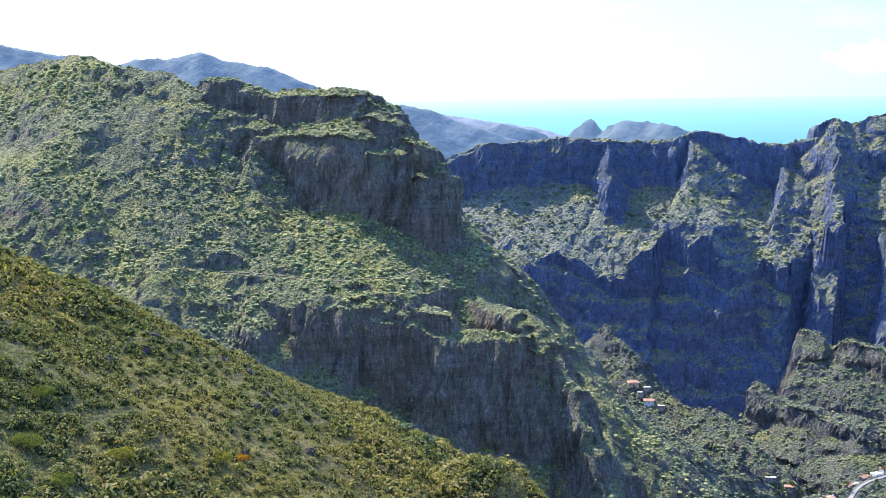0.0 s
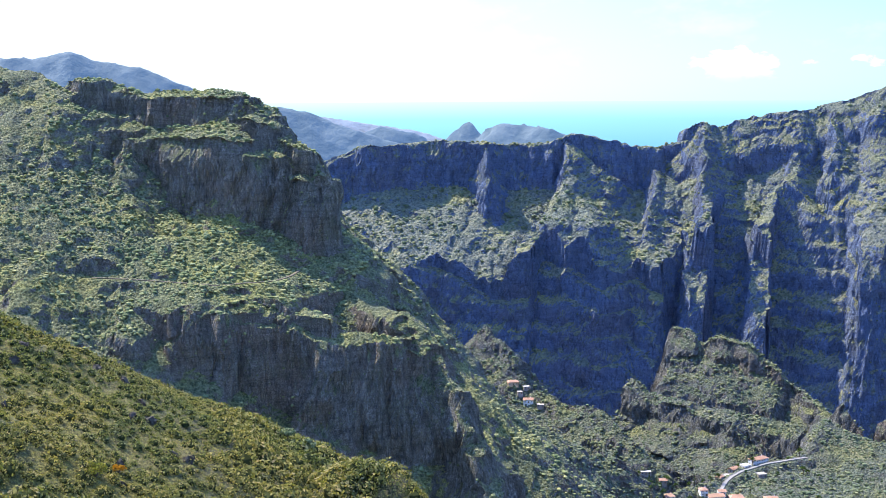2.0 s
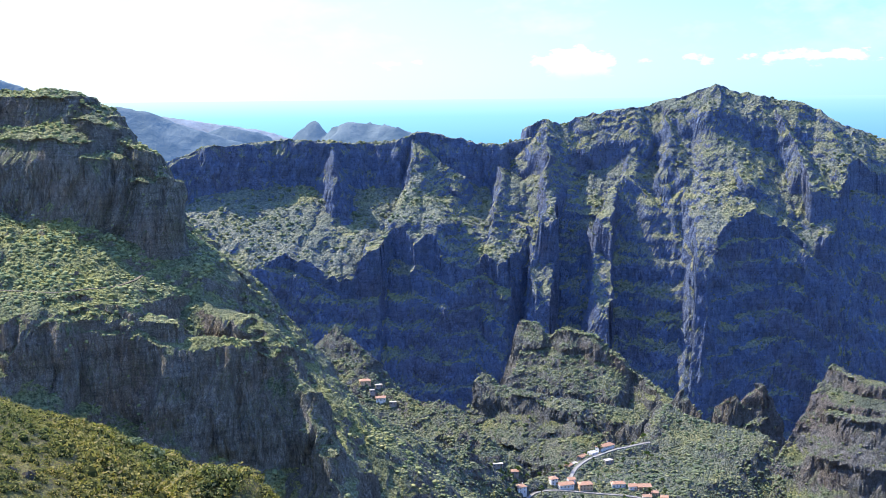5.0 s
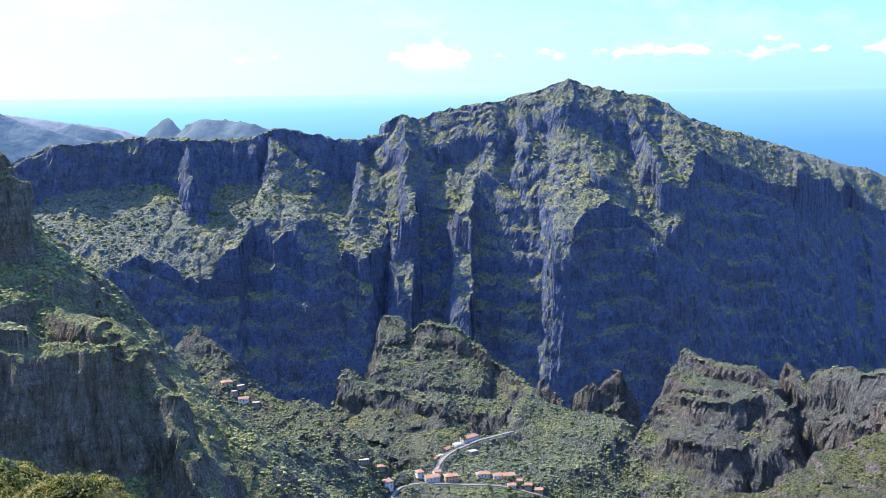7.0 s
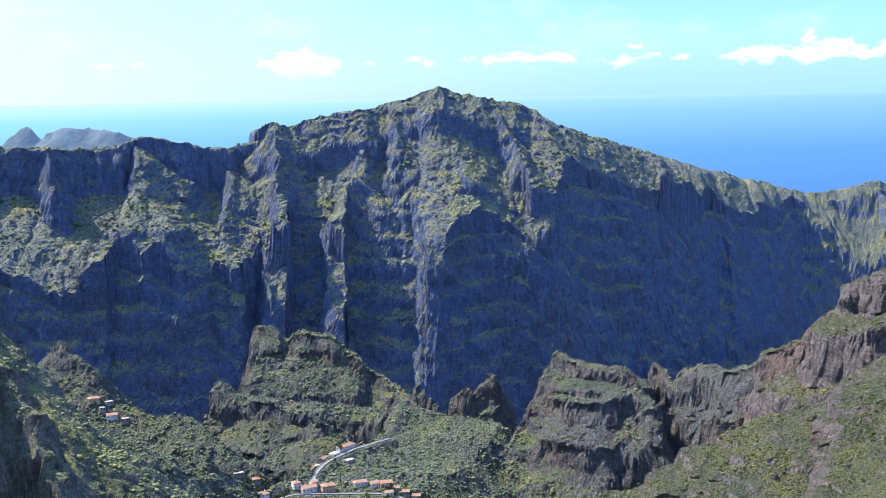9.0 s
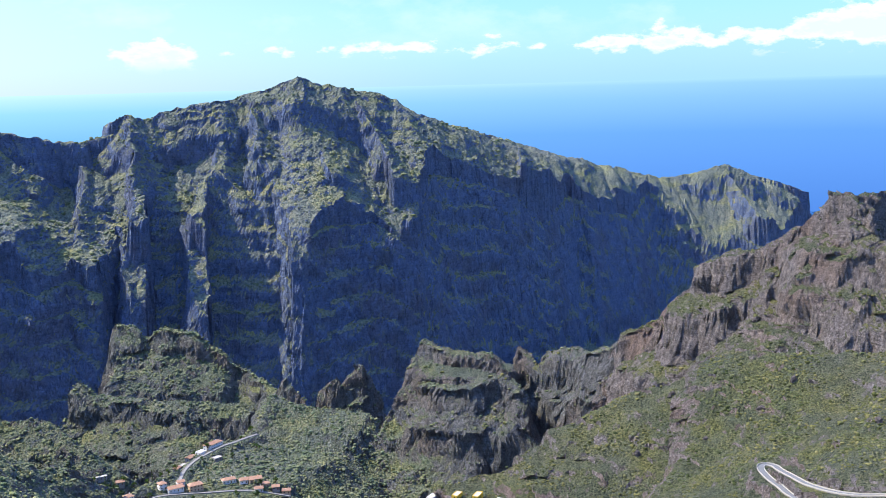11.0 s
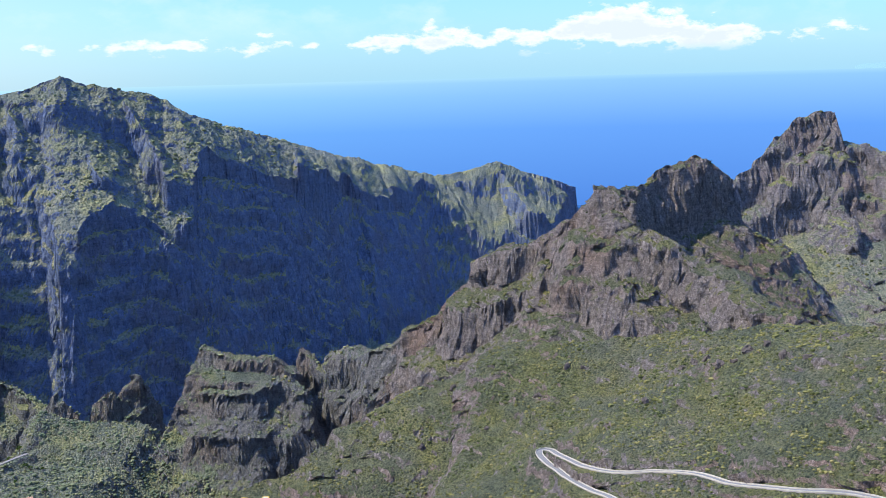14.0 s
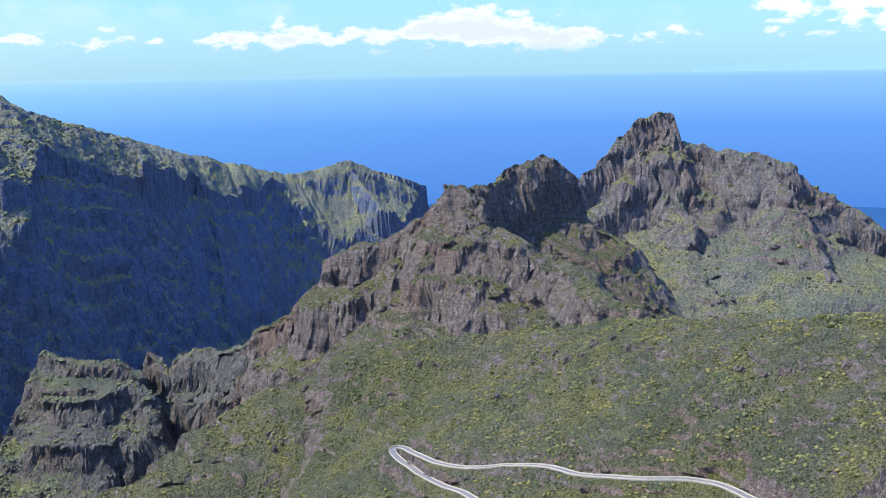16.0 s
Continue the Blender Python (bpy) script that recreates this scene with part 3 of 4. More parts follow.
def raw_height(x, y):
    """Height of the land above the sea at plan positions x, y, without its roads."""
    far = np.clip(np.hypot(x, y) / 500, 0.12, 1.6)
    wx = x + far * (5 * swell(x, y, 85, 1) + 3 * swell(x, y, 33, 2) + 1.2 * swell(x, y, 13, 3) + 0.5 * swell(x, y, 5.5, 4))
    wy = y + far * (5 * swell(x, y, 85, 5) + 3 * swell(x, y, 33, 6) + 1.2 * swell(x, y, 13, 7) + 0.5 * swell(x, y, 5.5, 8))
    # vertical ribs and clefts of the bluffs
    bluff = np.clip((y - 560) / 40, 0, 1) * np.clip((900 - y) / 60, 0, 1) * np.clip((200 - x) / 60, 0, 1)
    wy = wy + bluff * (7 * np.abs(swell(x + 0.2 * y, y * 0.2, 34, 83)) + 4.5 * np.abs(swell(x, y * 0.25, 14, 84)) + 2 * np.abs(swell(x, y * 0.3, 6, 85)) - 5)
    z = crests(LAND, wx, wy)
    # the long ridge, cut off below by fluted cliffs
    if y.max() > 1250 and y.min() < 2600:
        across = x - 0.5 * (y - 1650)
        edge = np.array(WALL_CLIFF + EAST_CLIFF, float)
        at = edge[:, 0] - 0.5 * (edge[:, 1] - 1650)
        wavy = across + 6 * swell(x, y, 45, 81)
        flute = 16 * np.abs(swell(wavy, y * 0.1, 105, 14)) + 10 * np.abs(swell(wavy, y * 0.15, 46, 15)) + 4 * np.abs(swell(wavy, y * 0.2, 19, 16)) - 11
        # the foot of the cliffs runs evenly in front of all their buttresses
        run = np.arange(at[0] - 200, at[-1] + 200, 10.0)
        foot = np.pad(np.interp(run, at, edge[:, 1]), 10, mode="edge")
        foot = np.pad(np.min([foot[k:k + len(run)] for k in range(21)], axis=0), 8, mode="edge")
        foot = np.convolve(foot, np.ones(17) / 17, "valid") - 50
        top, brink = np.interp(wavy, at, edge[:, 2]), np.interp(wavy, at, edge[:, 1]) + flute
        short = np.maximum(brink - y, 0)
        fall = np.clip((top - 110) / np.maximum(brink - np.interp(wavy, run, foot), 20), 2.3, 4.0)
        tier = short * fall + 14 * swell(x, y, 80, 82)
        cut = top - fall * np.maximum(short - 5, 0.3 * short) - 5.0 * np.sin(tier * 0.16) * np.clip(short / 15, 0, 1) * np.clip(0.5 + swell(x, y, 90, 88), 0, 1)
        ridge = np.where(short > 0, np.minimum(crests(RIDGE, wx, wy + 0.8 * flute), cut), crests(RIDGE, wx, wy + 0.8 * flute))
        z = np.maximum(z, ridge)
    rough = np.clip(far, 0.3, 1.2)
    z = z + rough * (2.0 * swell(x, y, 24, 9) + 1.3 * swell(x, y, 9, 10) + 0.6 * swell(x, y, 4, 11))
    # folds of the near hillside
    fold = np.clip((270 - y) / 40, 0, 1) * np.clip((y - 70) / 40, 0, 1) * np.clip((60 - x) / 30, 0, 1)
    z = z + fold * (2.4 * swell(x, y, 36, 71) + 1.5 * swell(x, y, 15, 72))
    tier = z + 11 * swell(x, y, 60, 12) + 5 * swell(x, y, 20, 13) + 2 * swell(x, y, 8, 18)
    beds = np.interp(x, (150, 400), (0.4, 1)) * np.clip(0.4 + 1.1 * swell(x, y, 90, 14) + 0.6 * swell(x, y, 30, 19), 0, 1)
    # lava beds: flat treads between short steep risers
    for step, much in ((15.0, 0.34), (6.5, 0.28)):
        s = tier / step - np.floor(tier / step)
        z = z + 0.7 * np.clip(far - 0.3, 0, 1) * beds * much * step * (np.clip((s - 0.68) / 0.32, 0, 1) - s + 0.34)
    # blocky bare rock of the crag and the peaks
    crag = np.clip((x - 700) / 60, 0, 1) * np.clip((1000 - y) / 80, 0, 1) * np.clip((z - 335 - 40 * np.clip((x - 1000) / 200, 0, 1)) / 40, 0, 1) * np.clip((np.hypot(x - 700, y - 300) - 160) / 80, 0, 1)
    z = z + crag * (4 * np.abs(swell(x, y, 44, 61)) + 4.5 * np.abs(swell(x, y, 20, 62)) + 3.5 * np.abs(swell(x, y, 9, 63)) - 3)
    return z


def road_level(mid):
    """Even level along a road's line."""
    return np.convolve(np.pad(raw_height(*mid.T), 12, mode="edge"), np.ones(25) / 25, "valid") + 0.3


ROADBEDS = [(smooth_line(line), road_level(smooth_line(line)), wide) for line, wide in ((HILL_ROAD, 4.8), (SPUR_ROAD, 3.4), (LOW_ROAD, 3.4), (FOOTPATH, 2.0))]


def height(x, y):
    """Height of the land above the sea at plan positions x, y, cut and filled for the roads."""
    z = raw_height(x, y)
    for mid, level, wide in ROADBEDS:
        (x0, y0), (x1, y1) = mid.min(0) - 12, mid.max(0) + 12
        near = (x > x0) & (x < x1) & (y > y0) & (y < y1)
        if not near.any():
            continue
        px, py, pz = x[near], y[near], z[near]
        best, lev = np.full(px.shape, 1e9), np.zeros(px.shape)
        for (mx, my), mz in zip(mid, level):
            d = np.hypot(px - mx, py - my)
            lev, best = np.where(d < best, mz, lev), np.minimum(d, best)
        w = 1 - np.clip((best - wide) / 5, 0, 1)
        z[near] = pz + w * (lev - 0.45 - pz)
    return z


CLIFFS = {}          # points on the rock faces of each piece of land


def sheet(name, x0, x1, y0, y1, sx, sy, mat, label, keep=None, sink=0.0):
    """One piece of the land on a grid with that spacing; its rim is turned down a little under its neighbours."""
    xs, ys = np.arange(x0 - 3 * sx, x1 + 3.5 * sx, sx), np.arange(y0 - 3 * sy, y1 + 3.5 * sy, sy)
    gx, gy = np.meshgrid(xs, ys)
    gz = height(gx, gy) - sink
    if sx < 10:
        # broken rock on the steep faces: ledges, blocks and chimneys
        fy, fx = np.gradient(gz, sy, sx)
        steep = np.clip((np.hypot(fx, fy) - (0.7 if mat in (M_CRAG, M_PEAKS) else 0.95)) / 0.6, 0, 1) * np.clip(np.hypot(gx, gy) / 120 - 2.8, 0, 1)
        z = gz + 3 * swell(gx, gy, 30, 41)
        if mat is M_MASSIF:
            steep = steep * 0.7
        for size, push, seed in ((34, 3.6, 42), (15, 2.6, 46), (7, 1.4, 50)):
            push = push * min(1.0, 1.2 * size / sx / 3) * (0.9 if mat in (M_CRAG, M_PEAKS) else 0.65 if mat is M_WALL else 1.0)
            gx = gx + steep * push * (1 - 2.6 * np.abs(swell(gy * 1.1, z * 0.8, size, seed)))
            gy = gy + steep * push * (1 - 2.6 * np.abs(swell(gx * 1.1, z * 0.8, size, seed + 1)))
    for k, low in enumerate((5.0, 1.2, 0.4)):
        gz[k], gz[-1 - k], gz[:, k], gz[:, -1 - k] = gz[k] - low, gz[-1 - k] - low, gz[:, k] - low, gz[:, -1 - k] - low
    nx, ny = len(xs), len(ys)
    n = np.arange(nx * ny).reshape(ny, nx)
    quads = np.stack([n[:-1, :-1], n[:-1, 1:], n[1:, 1:], n[1:, :-1]], -1).reshape(-1, 4)
    co = np.stack([gx, gy, gz], -1).reshape(-1, 3)
    if sx < 10:
        CLIFFS[name] = co[(steep > 0.3 * steep.max()).ravel()]
    if keep is not None:
        mid = co[quads].mean(1)
        quads = quads[keep(mid[:, 0], mid[:, 1], mid[:, 2])]
    return raw_mesh(name, co, quads, mat, label, smooth=mat not in (M_WALL, M_CRAG, M_PEAKS, M_MASSIF, M_VALLEY, M_MESA))


def raw_mesh(name, co, faces, mat, label="", smooth=True):
    k = faces.shape[1]
    me = bpy.data.meshes.new(name)
    me.vertices.add(len(co))
    me.vertices.foreach_set("co", co.astype(np.float32).ravel())
    me.loops.add(len(faces) * k)
    me.loops.foreach_set("vertex_index", faces.astype(np.int32).ravel())
    me.polygons.add(len(faces))
    me.polygons.foreach_set("loop_start", np.arange(0, len(faces) * k, k, dtype=np.int32))
    me.polygons.foreach_set("use_smooth", np.full(len(faces), smooth))
    me.update(calc_edges=True)
    me.materials.append(mat)
    return tagged(new(name, me), label, kind="structure")


PIECES = [
    ("viewpoint_ground", -40, 60, -80, 30, 1.0, 1.0, M_NEAR, "grassy ledge at the viewpoint"),
    ("near_hillside", -260, 140, 30, 260, 1.25, 1.25, M_NEAR, "steep hillside of green and yellow scrub below the viewpoint"),
    ("green_massif", -460, -140, 260, 900, 2.2, 2.2, M_MASSIF, "scrub-covered mountain slope with dark rock ledges"),
    ("massif_bluff", -140, 140, 540, 900, 1.4, 1.4, M_MASSIF, "dark layered rock bluffs with green ledges"),
    ("massif_foot", -140, 140, 260, 540, 2.5, 2.5, M_MASSIF, "scrub-covered slope below the bluffs"),
    ("hill_foot", 380, 620, 560, 700, 2.2, 2.2, M_CRAG, "foot of the green hillside above the gorge"),
    ("village_slope", 140, 380, 560, 700, 3.0, 3.0, M_VALLEY, "green valley side below the viewpoint"),
    ("valley_side", 140, 620, 700, 1380, 2.5, 2.5, M_VALLEY, "green valley side with rocky knolls below the cliffs"),
    ("hidden_valley", -460, 140, 900, 1380, 5.0, 5.0, M_VALLEY, "green slope behind the rock bluff"),
    ("brown_crag", 620, 1020, 60, 790, 2.0, 2.0, M_CRAG, "brown craggy rock ridge above a green hillside"),
    ("mesa", 620, 1020, 790, 1380, 2.3, 2.3, M_MESA, "grey flat-topped rock mesa in the gorge"),
    ("green_hillside", 380, 620, 60, 560, 2.0, 2.0, M_CRAG, "smooth green hillside with scattered scrub"),
    ("lower_valley", 140, 380, 30, 560, 6.0, 6.0, M_VALLEY, "green slope in the valley below the viewpoint"),
    ("rock_peaks", 1020, 1460, 60, 900, 2.5, 2.5, M_PEAKS, "bare rock peaks over a scrub-covered slope"),
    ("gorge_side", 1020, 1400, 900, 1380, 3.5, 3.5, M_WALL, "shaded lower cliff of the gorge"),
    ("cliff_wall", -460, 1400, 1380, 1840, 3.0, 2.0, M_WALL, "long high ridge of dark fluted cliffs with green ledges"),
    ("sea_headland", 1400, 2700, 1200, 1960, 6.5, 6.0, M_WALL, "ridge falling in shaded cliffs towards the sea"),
    ("backdrop_shore", -300, 900, 4200, 4600, 12.0, 12.0, M_SHORE, "pale low shore far away beside the sea"),
    ("haze_glow_hills", -1900, 1000, 2600, 4200, 11.0, 11.0, M_COAST, "distant hills and sea stack near the coast, glowing blue for haze"),
]
for name, x0, x1, y0, y1, sx, sy, mat, label in PIECES:
    sheet(name, x0, x1, y0, y1, sx, sy, mat, label)


def outside(x, y, z):
    inner = np.ones(x.shape, bool)
    for dx, dy in ((-34, -34), (34, -34), (-34, 34), (34, 34), (0, 0)):
        inner &= np.any([(x + dx >= x0) & (x + dx <= x1) & (y + dy >= y0) & (y + dy <= y1) for _, x0, x1, y0, y1, *_ in PIECES], axis=0)
    return ~inner & (np.hypot(x, y) < 4650) & (z > -4)


sheet("ground", -4600, 4600, -4600, 4600, 40, 40, M_FAR, "rough green and brown island land", outside, 6.0)

# ---- the sea and the far horizon ----
def sea_material():
    m, t, b = material("sea_water", 0.15)
    b.inputs["Base Color"].default_value = (0.01, 0.05, 0.12, 1)
    return m


bm = bmesh.new()
bmesh.ops.create_circle(bm, cap_ends=True, segments=96, radius=5200)
me = bpy.data.meshes.new("water")
bm.to_mesh(me)
bm.free()
me.materials.append(sea_material())
tagged(new("water", me), "flat blue sea below the cliffs", kind="structure")


def backdrop_material():
    """Far sea up to the horizon: a glowing surface with its haze painted as a gradient."""
    m = bpy.data.materials.new("far_sea_glow")
    m.use_nodes = True
    t = m.node_tree
    t.nodes.clear()
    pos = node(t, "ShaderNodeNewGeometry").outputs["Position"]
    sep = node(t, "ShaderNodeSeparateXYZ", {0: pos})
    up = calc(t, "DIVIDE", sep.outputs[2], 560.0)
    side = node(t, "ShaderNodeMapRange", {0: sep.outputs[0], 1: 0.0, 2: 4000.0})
    # Paler on the sun's side: glitter and haze are put into the colour.
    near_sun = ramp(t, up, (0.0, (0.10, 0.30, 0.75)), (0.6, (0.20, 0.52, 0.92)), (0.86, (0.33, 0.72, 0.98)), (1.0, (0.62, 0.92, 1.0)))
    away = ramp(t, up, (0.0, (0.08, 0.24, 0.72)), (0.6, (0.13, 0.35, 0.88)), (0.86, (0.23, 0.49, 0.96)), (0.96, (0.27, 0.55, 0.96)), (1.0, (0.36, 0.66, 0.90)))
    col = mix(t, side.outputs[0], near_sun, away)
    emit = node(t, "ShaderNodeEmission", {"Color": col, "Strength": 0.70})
    out = node(t, "ShaderNodeOutputMaterial", {"Surface": emit.outputs[0]})
    return m


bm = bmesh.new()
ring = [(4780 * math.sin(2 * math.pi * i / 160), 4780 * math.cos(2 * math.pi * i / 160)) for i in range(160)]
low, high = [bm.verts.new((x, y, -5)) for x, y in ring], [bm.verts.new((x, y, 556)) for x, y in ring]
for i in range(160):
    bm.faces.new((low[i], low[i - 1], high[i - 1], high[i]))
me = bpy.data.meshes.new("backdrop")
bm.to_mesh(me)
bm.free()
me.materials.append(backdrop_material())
tagged(new("backdrop", me), "far sea up to the horizon, a ring glowing in hazy blue", kind="structure")


def island():
    """A faint high island set behind the sea ring; a pale blue glow stands in for haze."""
    m, t, b = material("island_haze_glow")
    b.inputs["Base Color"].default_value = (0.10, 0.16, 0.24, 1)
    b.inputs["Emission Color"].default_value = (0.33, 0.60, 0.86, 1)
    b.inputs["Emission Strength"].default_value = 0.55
    bm = bmesh.new()
    rows = []
    for i in range(61):
        az = radians(67.5 + 24 * i / 60)
        rise = 105 * (1 - abs(i / 60 - 0.55) / 0.6) ** 0.8 + 5 * math.sin(i * 0.9) + 3 * math.sin(i * 2.3)
        rows.append([bm.verts.new((r * math.sin(az), r * math.cos(az), z)) for r, z in ((4900, 0), (4960, 552 + max(0, rise)), (5100, 0))])
    for a, b2 in zip(rows, rows[1:]):
        for k in range(2):
            bm.faces.new((a[k], b2[k], b2[k + 1], a[k + 1]))
    me = bpy.data.meshes.new("backdrop_island")
    bm.to_mesh(me)
    bm.free()
    me.materials.append(m)
    tagged(new("backdrop_island", me), "faint island on the horizon, glowing pale blue for haze", kind="structure")


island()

# ---- scrub and bushes ----
def ico():
    bm = bmesh.new()
    bmesh.ops.create_icosphere(bm, subdivisions=1, radius=1.0)
    co = np.array([v.co[:] for v in bm.verts])
    tri = np.array([[v.index for v in f.verts] for f in bm.faces])
    bm.free()
    return co, tri[co[tri].mean(1)[:, 2] > -0.5]


ICO, ICO_TRI = ico()


def steepness(x, y, step=3.0):
    return np.hypot(height(x + step, y) - height(x - step, y), height(x, y + step) - height(x, y - step)) / (2 * step)


def sites(rng, count, x0, x1, y0, y1, most=1.1, patch=30.0, bare=-0.25, inside=None):
    """Random growing places on ground that is not too steep, thinned out in bare patches."""
    x, y = rng.uniform(x0, x1, count), rng.uniform(y0, y1, count)
    ok = swell(x, y, patch, 21) + 0.5 * swell(x, y, patch / 3, 22) + rng.uniform(-0.4, 0.4, count) > bare
    if inside is not None:
        ok &= inside(x, y)
    x, y = x[ok], y[ok]
    ok = steepness(x, y) < most * rng.uniform(0.7, 1.15, len(x))
    return x[ok], y[ok]


def off_road(x, y):
    ok = np.ones(x.shape, bool)
    for line, gap in ((HILL_ROAD, 6.0), (SPUR_ROAD, 5.0), (LOW_ROAD, 5.0), (FOOTPATH, 2.5)):
        for (ax, ay), (bx, by) in zip(line, line[1:]):
            s = np.clip(((x - ax) * (bx - ax) + (y - ay) * (by - ay)) / ((bx - ax) ** 2 + (by - ay) ** 2), 0, 1)
            ok &= np.hypot(x - ax - s * (bx - ax), y - ay - s * (by - ay)) > gap
    return ok


def scrub(name, seed, count, area, size, mat, label, most=1.1, patch=30.0, bare=-0.25, squash=0.7):
    """A whole cover of low rounded shrubs as one mesh."""
    rng = np.random.default_rng(seed)
    x, y = sites(rng, count, *area, most, patch, bare, off_road)
    return shrubs(name, rng, x, y, height(x, y), size, mat, label, squash)


def ledge_tufts(name, seed, count, cliff, size, mat, label):
    """Tufts that hang on the ledges and cracks of a rock face."""
    rng = np.random.default_rng(seed)
    x, y, z = CLIFFS[cliff][rng.integers(0, len(CLIFFS[cliff]), count)].T
    ok = np.sin(z * 0.31 + 3 * swell(x, y, 40, 23)) + 1.3 * swell(x, y, 25, 24) + rng.uniform(-0.9, 0.9, count) > 0.1
    return shrubs(name, rng, x[ok], y[ok], z[ok], size, mat, label, 0.9)


def shrubs(name, rng, x, y, z, size, mat, label, squash):
    n = len(x)
    r = size[0] + (size[1] - size[0]) * rng.random(n) ** 2.2
    turn, shape = rng.uniform(0, 6.283, n), rng.uniform(0.72, 1.28, (n, len(ICO), 1))
    c, s = np.cos(turn)[:, None], np.sin(turn)[:, None]
    p = ICO[None] * shape
    wide = rng.uniform(0.8, 1.3, (n, 1))
    px, py = p[..., 0] * wide, p[..., 1]
    co = np.stack([px * c - py * s, px * s + py * c, (p[..., 2] + 0.45) * squash * rng.uniform(0.7, 1.2, (n, 1))], -1) * r[:, None, None]
    co += np.stack([x, y, z - 0.15 * r], -1)[:, None]
    tri = (ICO_TRI[None] + (np.arange(n) * len(ICO))[:, None, None]).reshape(-1, 3)
    ob = raw_mesh(name, co.reshape(-1, 3), tri, mat, label, smooth=False)
    return tagged(ob, category="shrubs", kind="stuff")


def leaf_cloud(rng, n, size):
    """n leaf sprays on a lumpy dome of radius 1: corner points (n, 4, 3)."""
    d = rng.normal(size=(n, 3))
    d[:, 2] = np.abs(d[:, 2]) * 0.9 - 0.1
    d /= np.linalg.norm(d, axis=1)[:, None]
    lumps = rng.normal(size=(7, 3))
    lumps /= np.linalg.norm(lumps, axis=1)[:, None]
    r = 0.72 + 0.34 * np.max(d @ lumps.T, axis=1) ** 3 + rng.uniform(-0.14, 0.08, n)
    mid = d * r[:, None] * (1, 1, 0.85)
    nrm = d + rng.normal(scale=0.55, size=(n, 3))
    nrm /= np.linalg.norm(nrm, axis=1)[:, None]
    a = np.cross(nrm, rng.normal(size=(n, 3)))
    a /= np.linalg.norm(a, axis=1)[:, None]
    b = np.cross(nrm, a)
    w, h = size * rng.uniform(0.7, 1.3, (n, 1)), size * rng.uniform(0.45, 0.9, (n, 1))
    return np.stack([mid - a * w, mid - b * h, mid + a * w, mid + b * h], 1)


def leafy(name, seed, count, area, size, mat, label, sprays, spray=0.19, most=1.2, patch=14.0, bare=-0.3, inside=None):
    """Dense leafy bushes near the viewpoint, each a dome of leaf sprays round a dark blob for its inner shade, as one
    mesh.
    """
    rng = np.random.default_rng(seed)
    x, y = sites(rng, count, *area, most, patch, bare, inside)
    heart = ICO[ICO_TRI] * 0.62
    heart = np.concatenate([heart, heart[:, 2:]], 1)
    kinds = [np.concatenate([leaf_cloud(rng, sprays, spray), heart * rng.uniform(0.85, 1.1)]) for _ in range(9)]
    n, k = len(x), sprays + len(heart)
    r = (size[0] + (size[1] - size[0]) * rng.random(n) ** 1.8) * (1.0 + 0.75 * np.clip(swell(x, y, 38, 25) * 1.6, -0.3, 0.5))
    turn, pick = rng.uniform(0, 6.283, n), rng.integers(0, 9, n)
    c, s = np.cos(turn)[:, None, None], np.sin(turn)[:, None, None]
    p = np.stack(kinds)[pick]
    co = np.stack([p[..., 0] * c - p[..., 1] * s, p[..., 0] * s + p[..., 1] * c, p[..., 2] * rng.uniform(0.7, 1.1, (n, 1, 1)) + 0.1], -1) * r[:, None, None, None]
    co += np.stack([x, y, height(x, y)], -1)[:, None, None]
    leaf = np.tile(np.arange(k) < sprays, n)
    co = co.reshape(-1, 4, 3)
    core = co[~leaf][:, :3].reshape(-1, 3)
    co = co[leaf].reshape(-1, 3)
    quads = np.arange(len(co)).reshape(-1, 4)
    ob = raw_mesh(name, co, quads, mat, label, smooth=False)
    tagged(ob, category="shrubs", kind="stuff")
    if sprays < 20:
        return ob
    inner = raw_mesh("shade_cores", core, np.arange(len(core)).reshape(-1, 3), M_SHADE_CORE, "dark blobs standing in for shade inside the bushes", smooth=False)
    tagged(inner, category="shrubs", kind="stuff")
    return ob


leafy("bushes", 31, 8200, (-125, 28, 100, 275), (0.8, 2.2), M_BUSH, "dense green and yellowish bushes covering the near hillside", 48, 0.165, 2.2, 14.0, -0.9)
leafy("dry_bushes", 43, 5200, (-125, 28, 95, 275), (0.6, 1.8), M_STRAW, "straw-coloured dry bushes among the green ones", 40, 0.15, 2.2, 22.0, 0.25)
leafy("tall_bushes", 44, 900, (-125, 10, 95, 190), (1.5, 2.8), M_BUSH, "tall leafy green bushes close below the viewpoint", 110, 0.11, 2.2, 14.0, -0.1)
leafy("low_scrub", 32, 26000, (-125, 28, 100, 275), (0.5, 1.1), M_BUSH, "low green scrub between the bushes", 12, 0.2, 2.4, 12.0, -9.0)
scrub("massif_scrub", 33, 38000, (-400, 210, 440, 800), (0.6, 1.9), M_SCRUB, "round grey-green shrubs on the mountain slope", 1.15, 40.0, -0.2)
scrub("valley_trees_and_scrub", 34, 25000, (60, 610, 700, 1370), (0.8, 2.3), M_HAZED, "thick dark green scrub and low trees in the valley", 1.7, 45.0, -0.7, 0.8)
scrub("hill_scrub", 35, 46000, (390, 800, 60, 760), (0.4, 1.5), M_DRY, "grey-green scrub scattered over the hillside", 0.9, 28.0, -0.25)
scrub("crag_scrub", 36, 9000, (640, 1320, 120, 980), (0.8, 2.4), M_DRY, "sparse shrubs on ledges of the crag", 1.0, 40.0, 0.05)
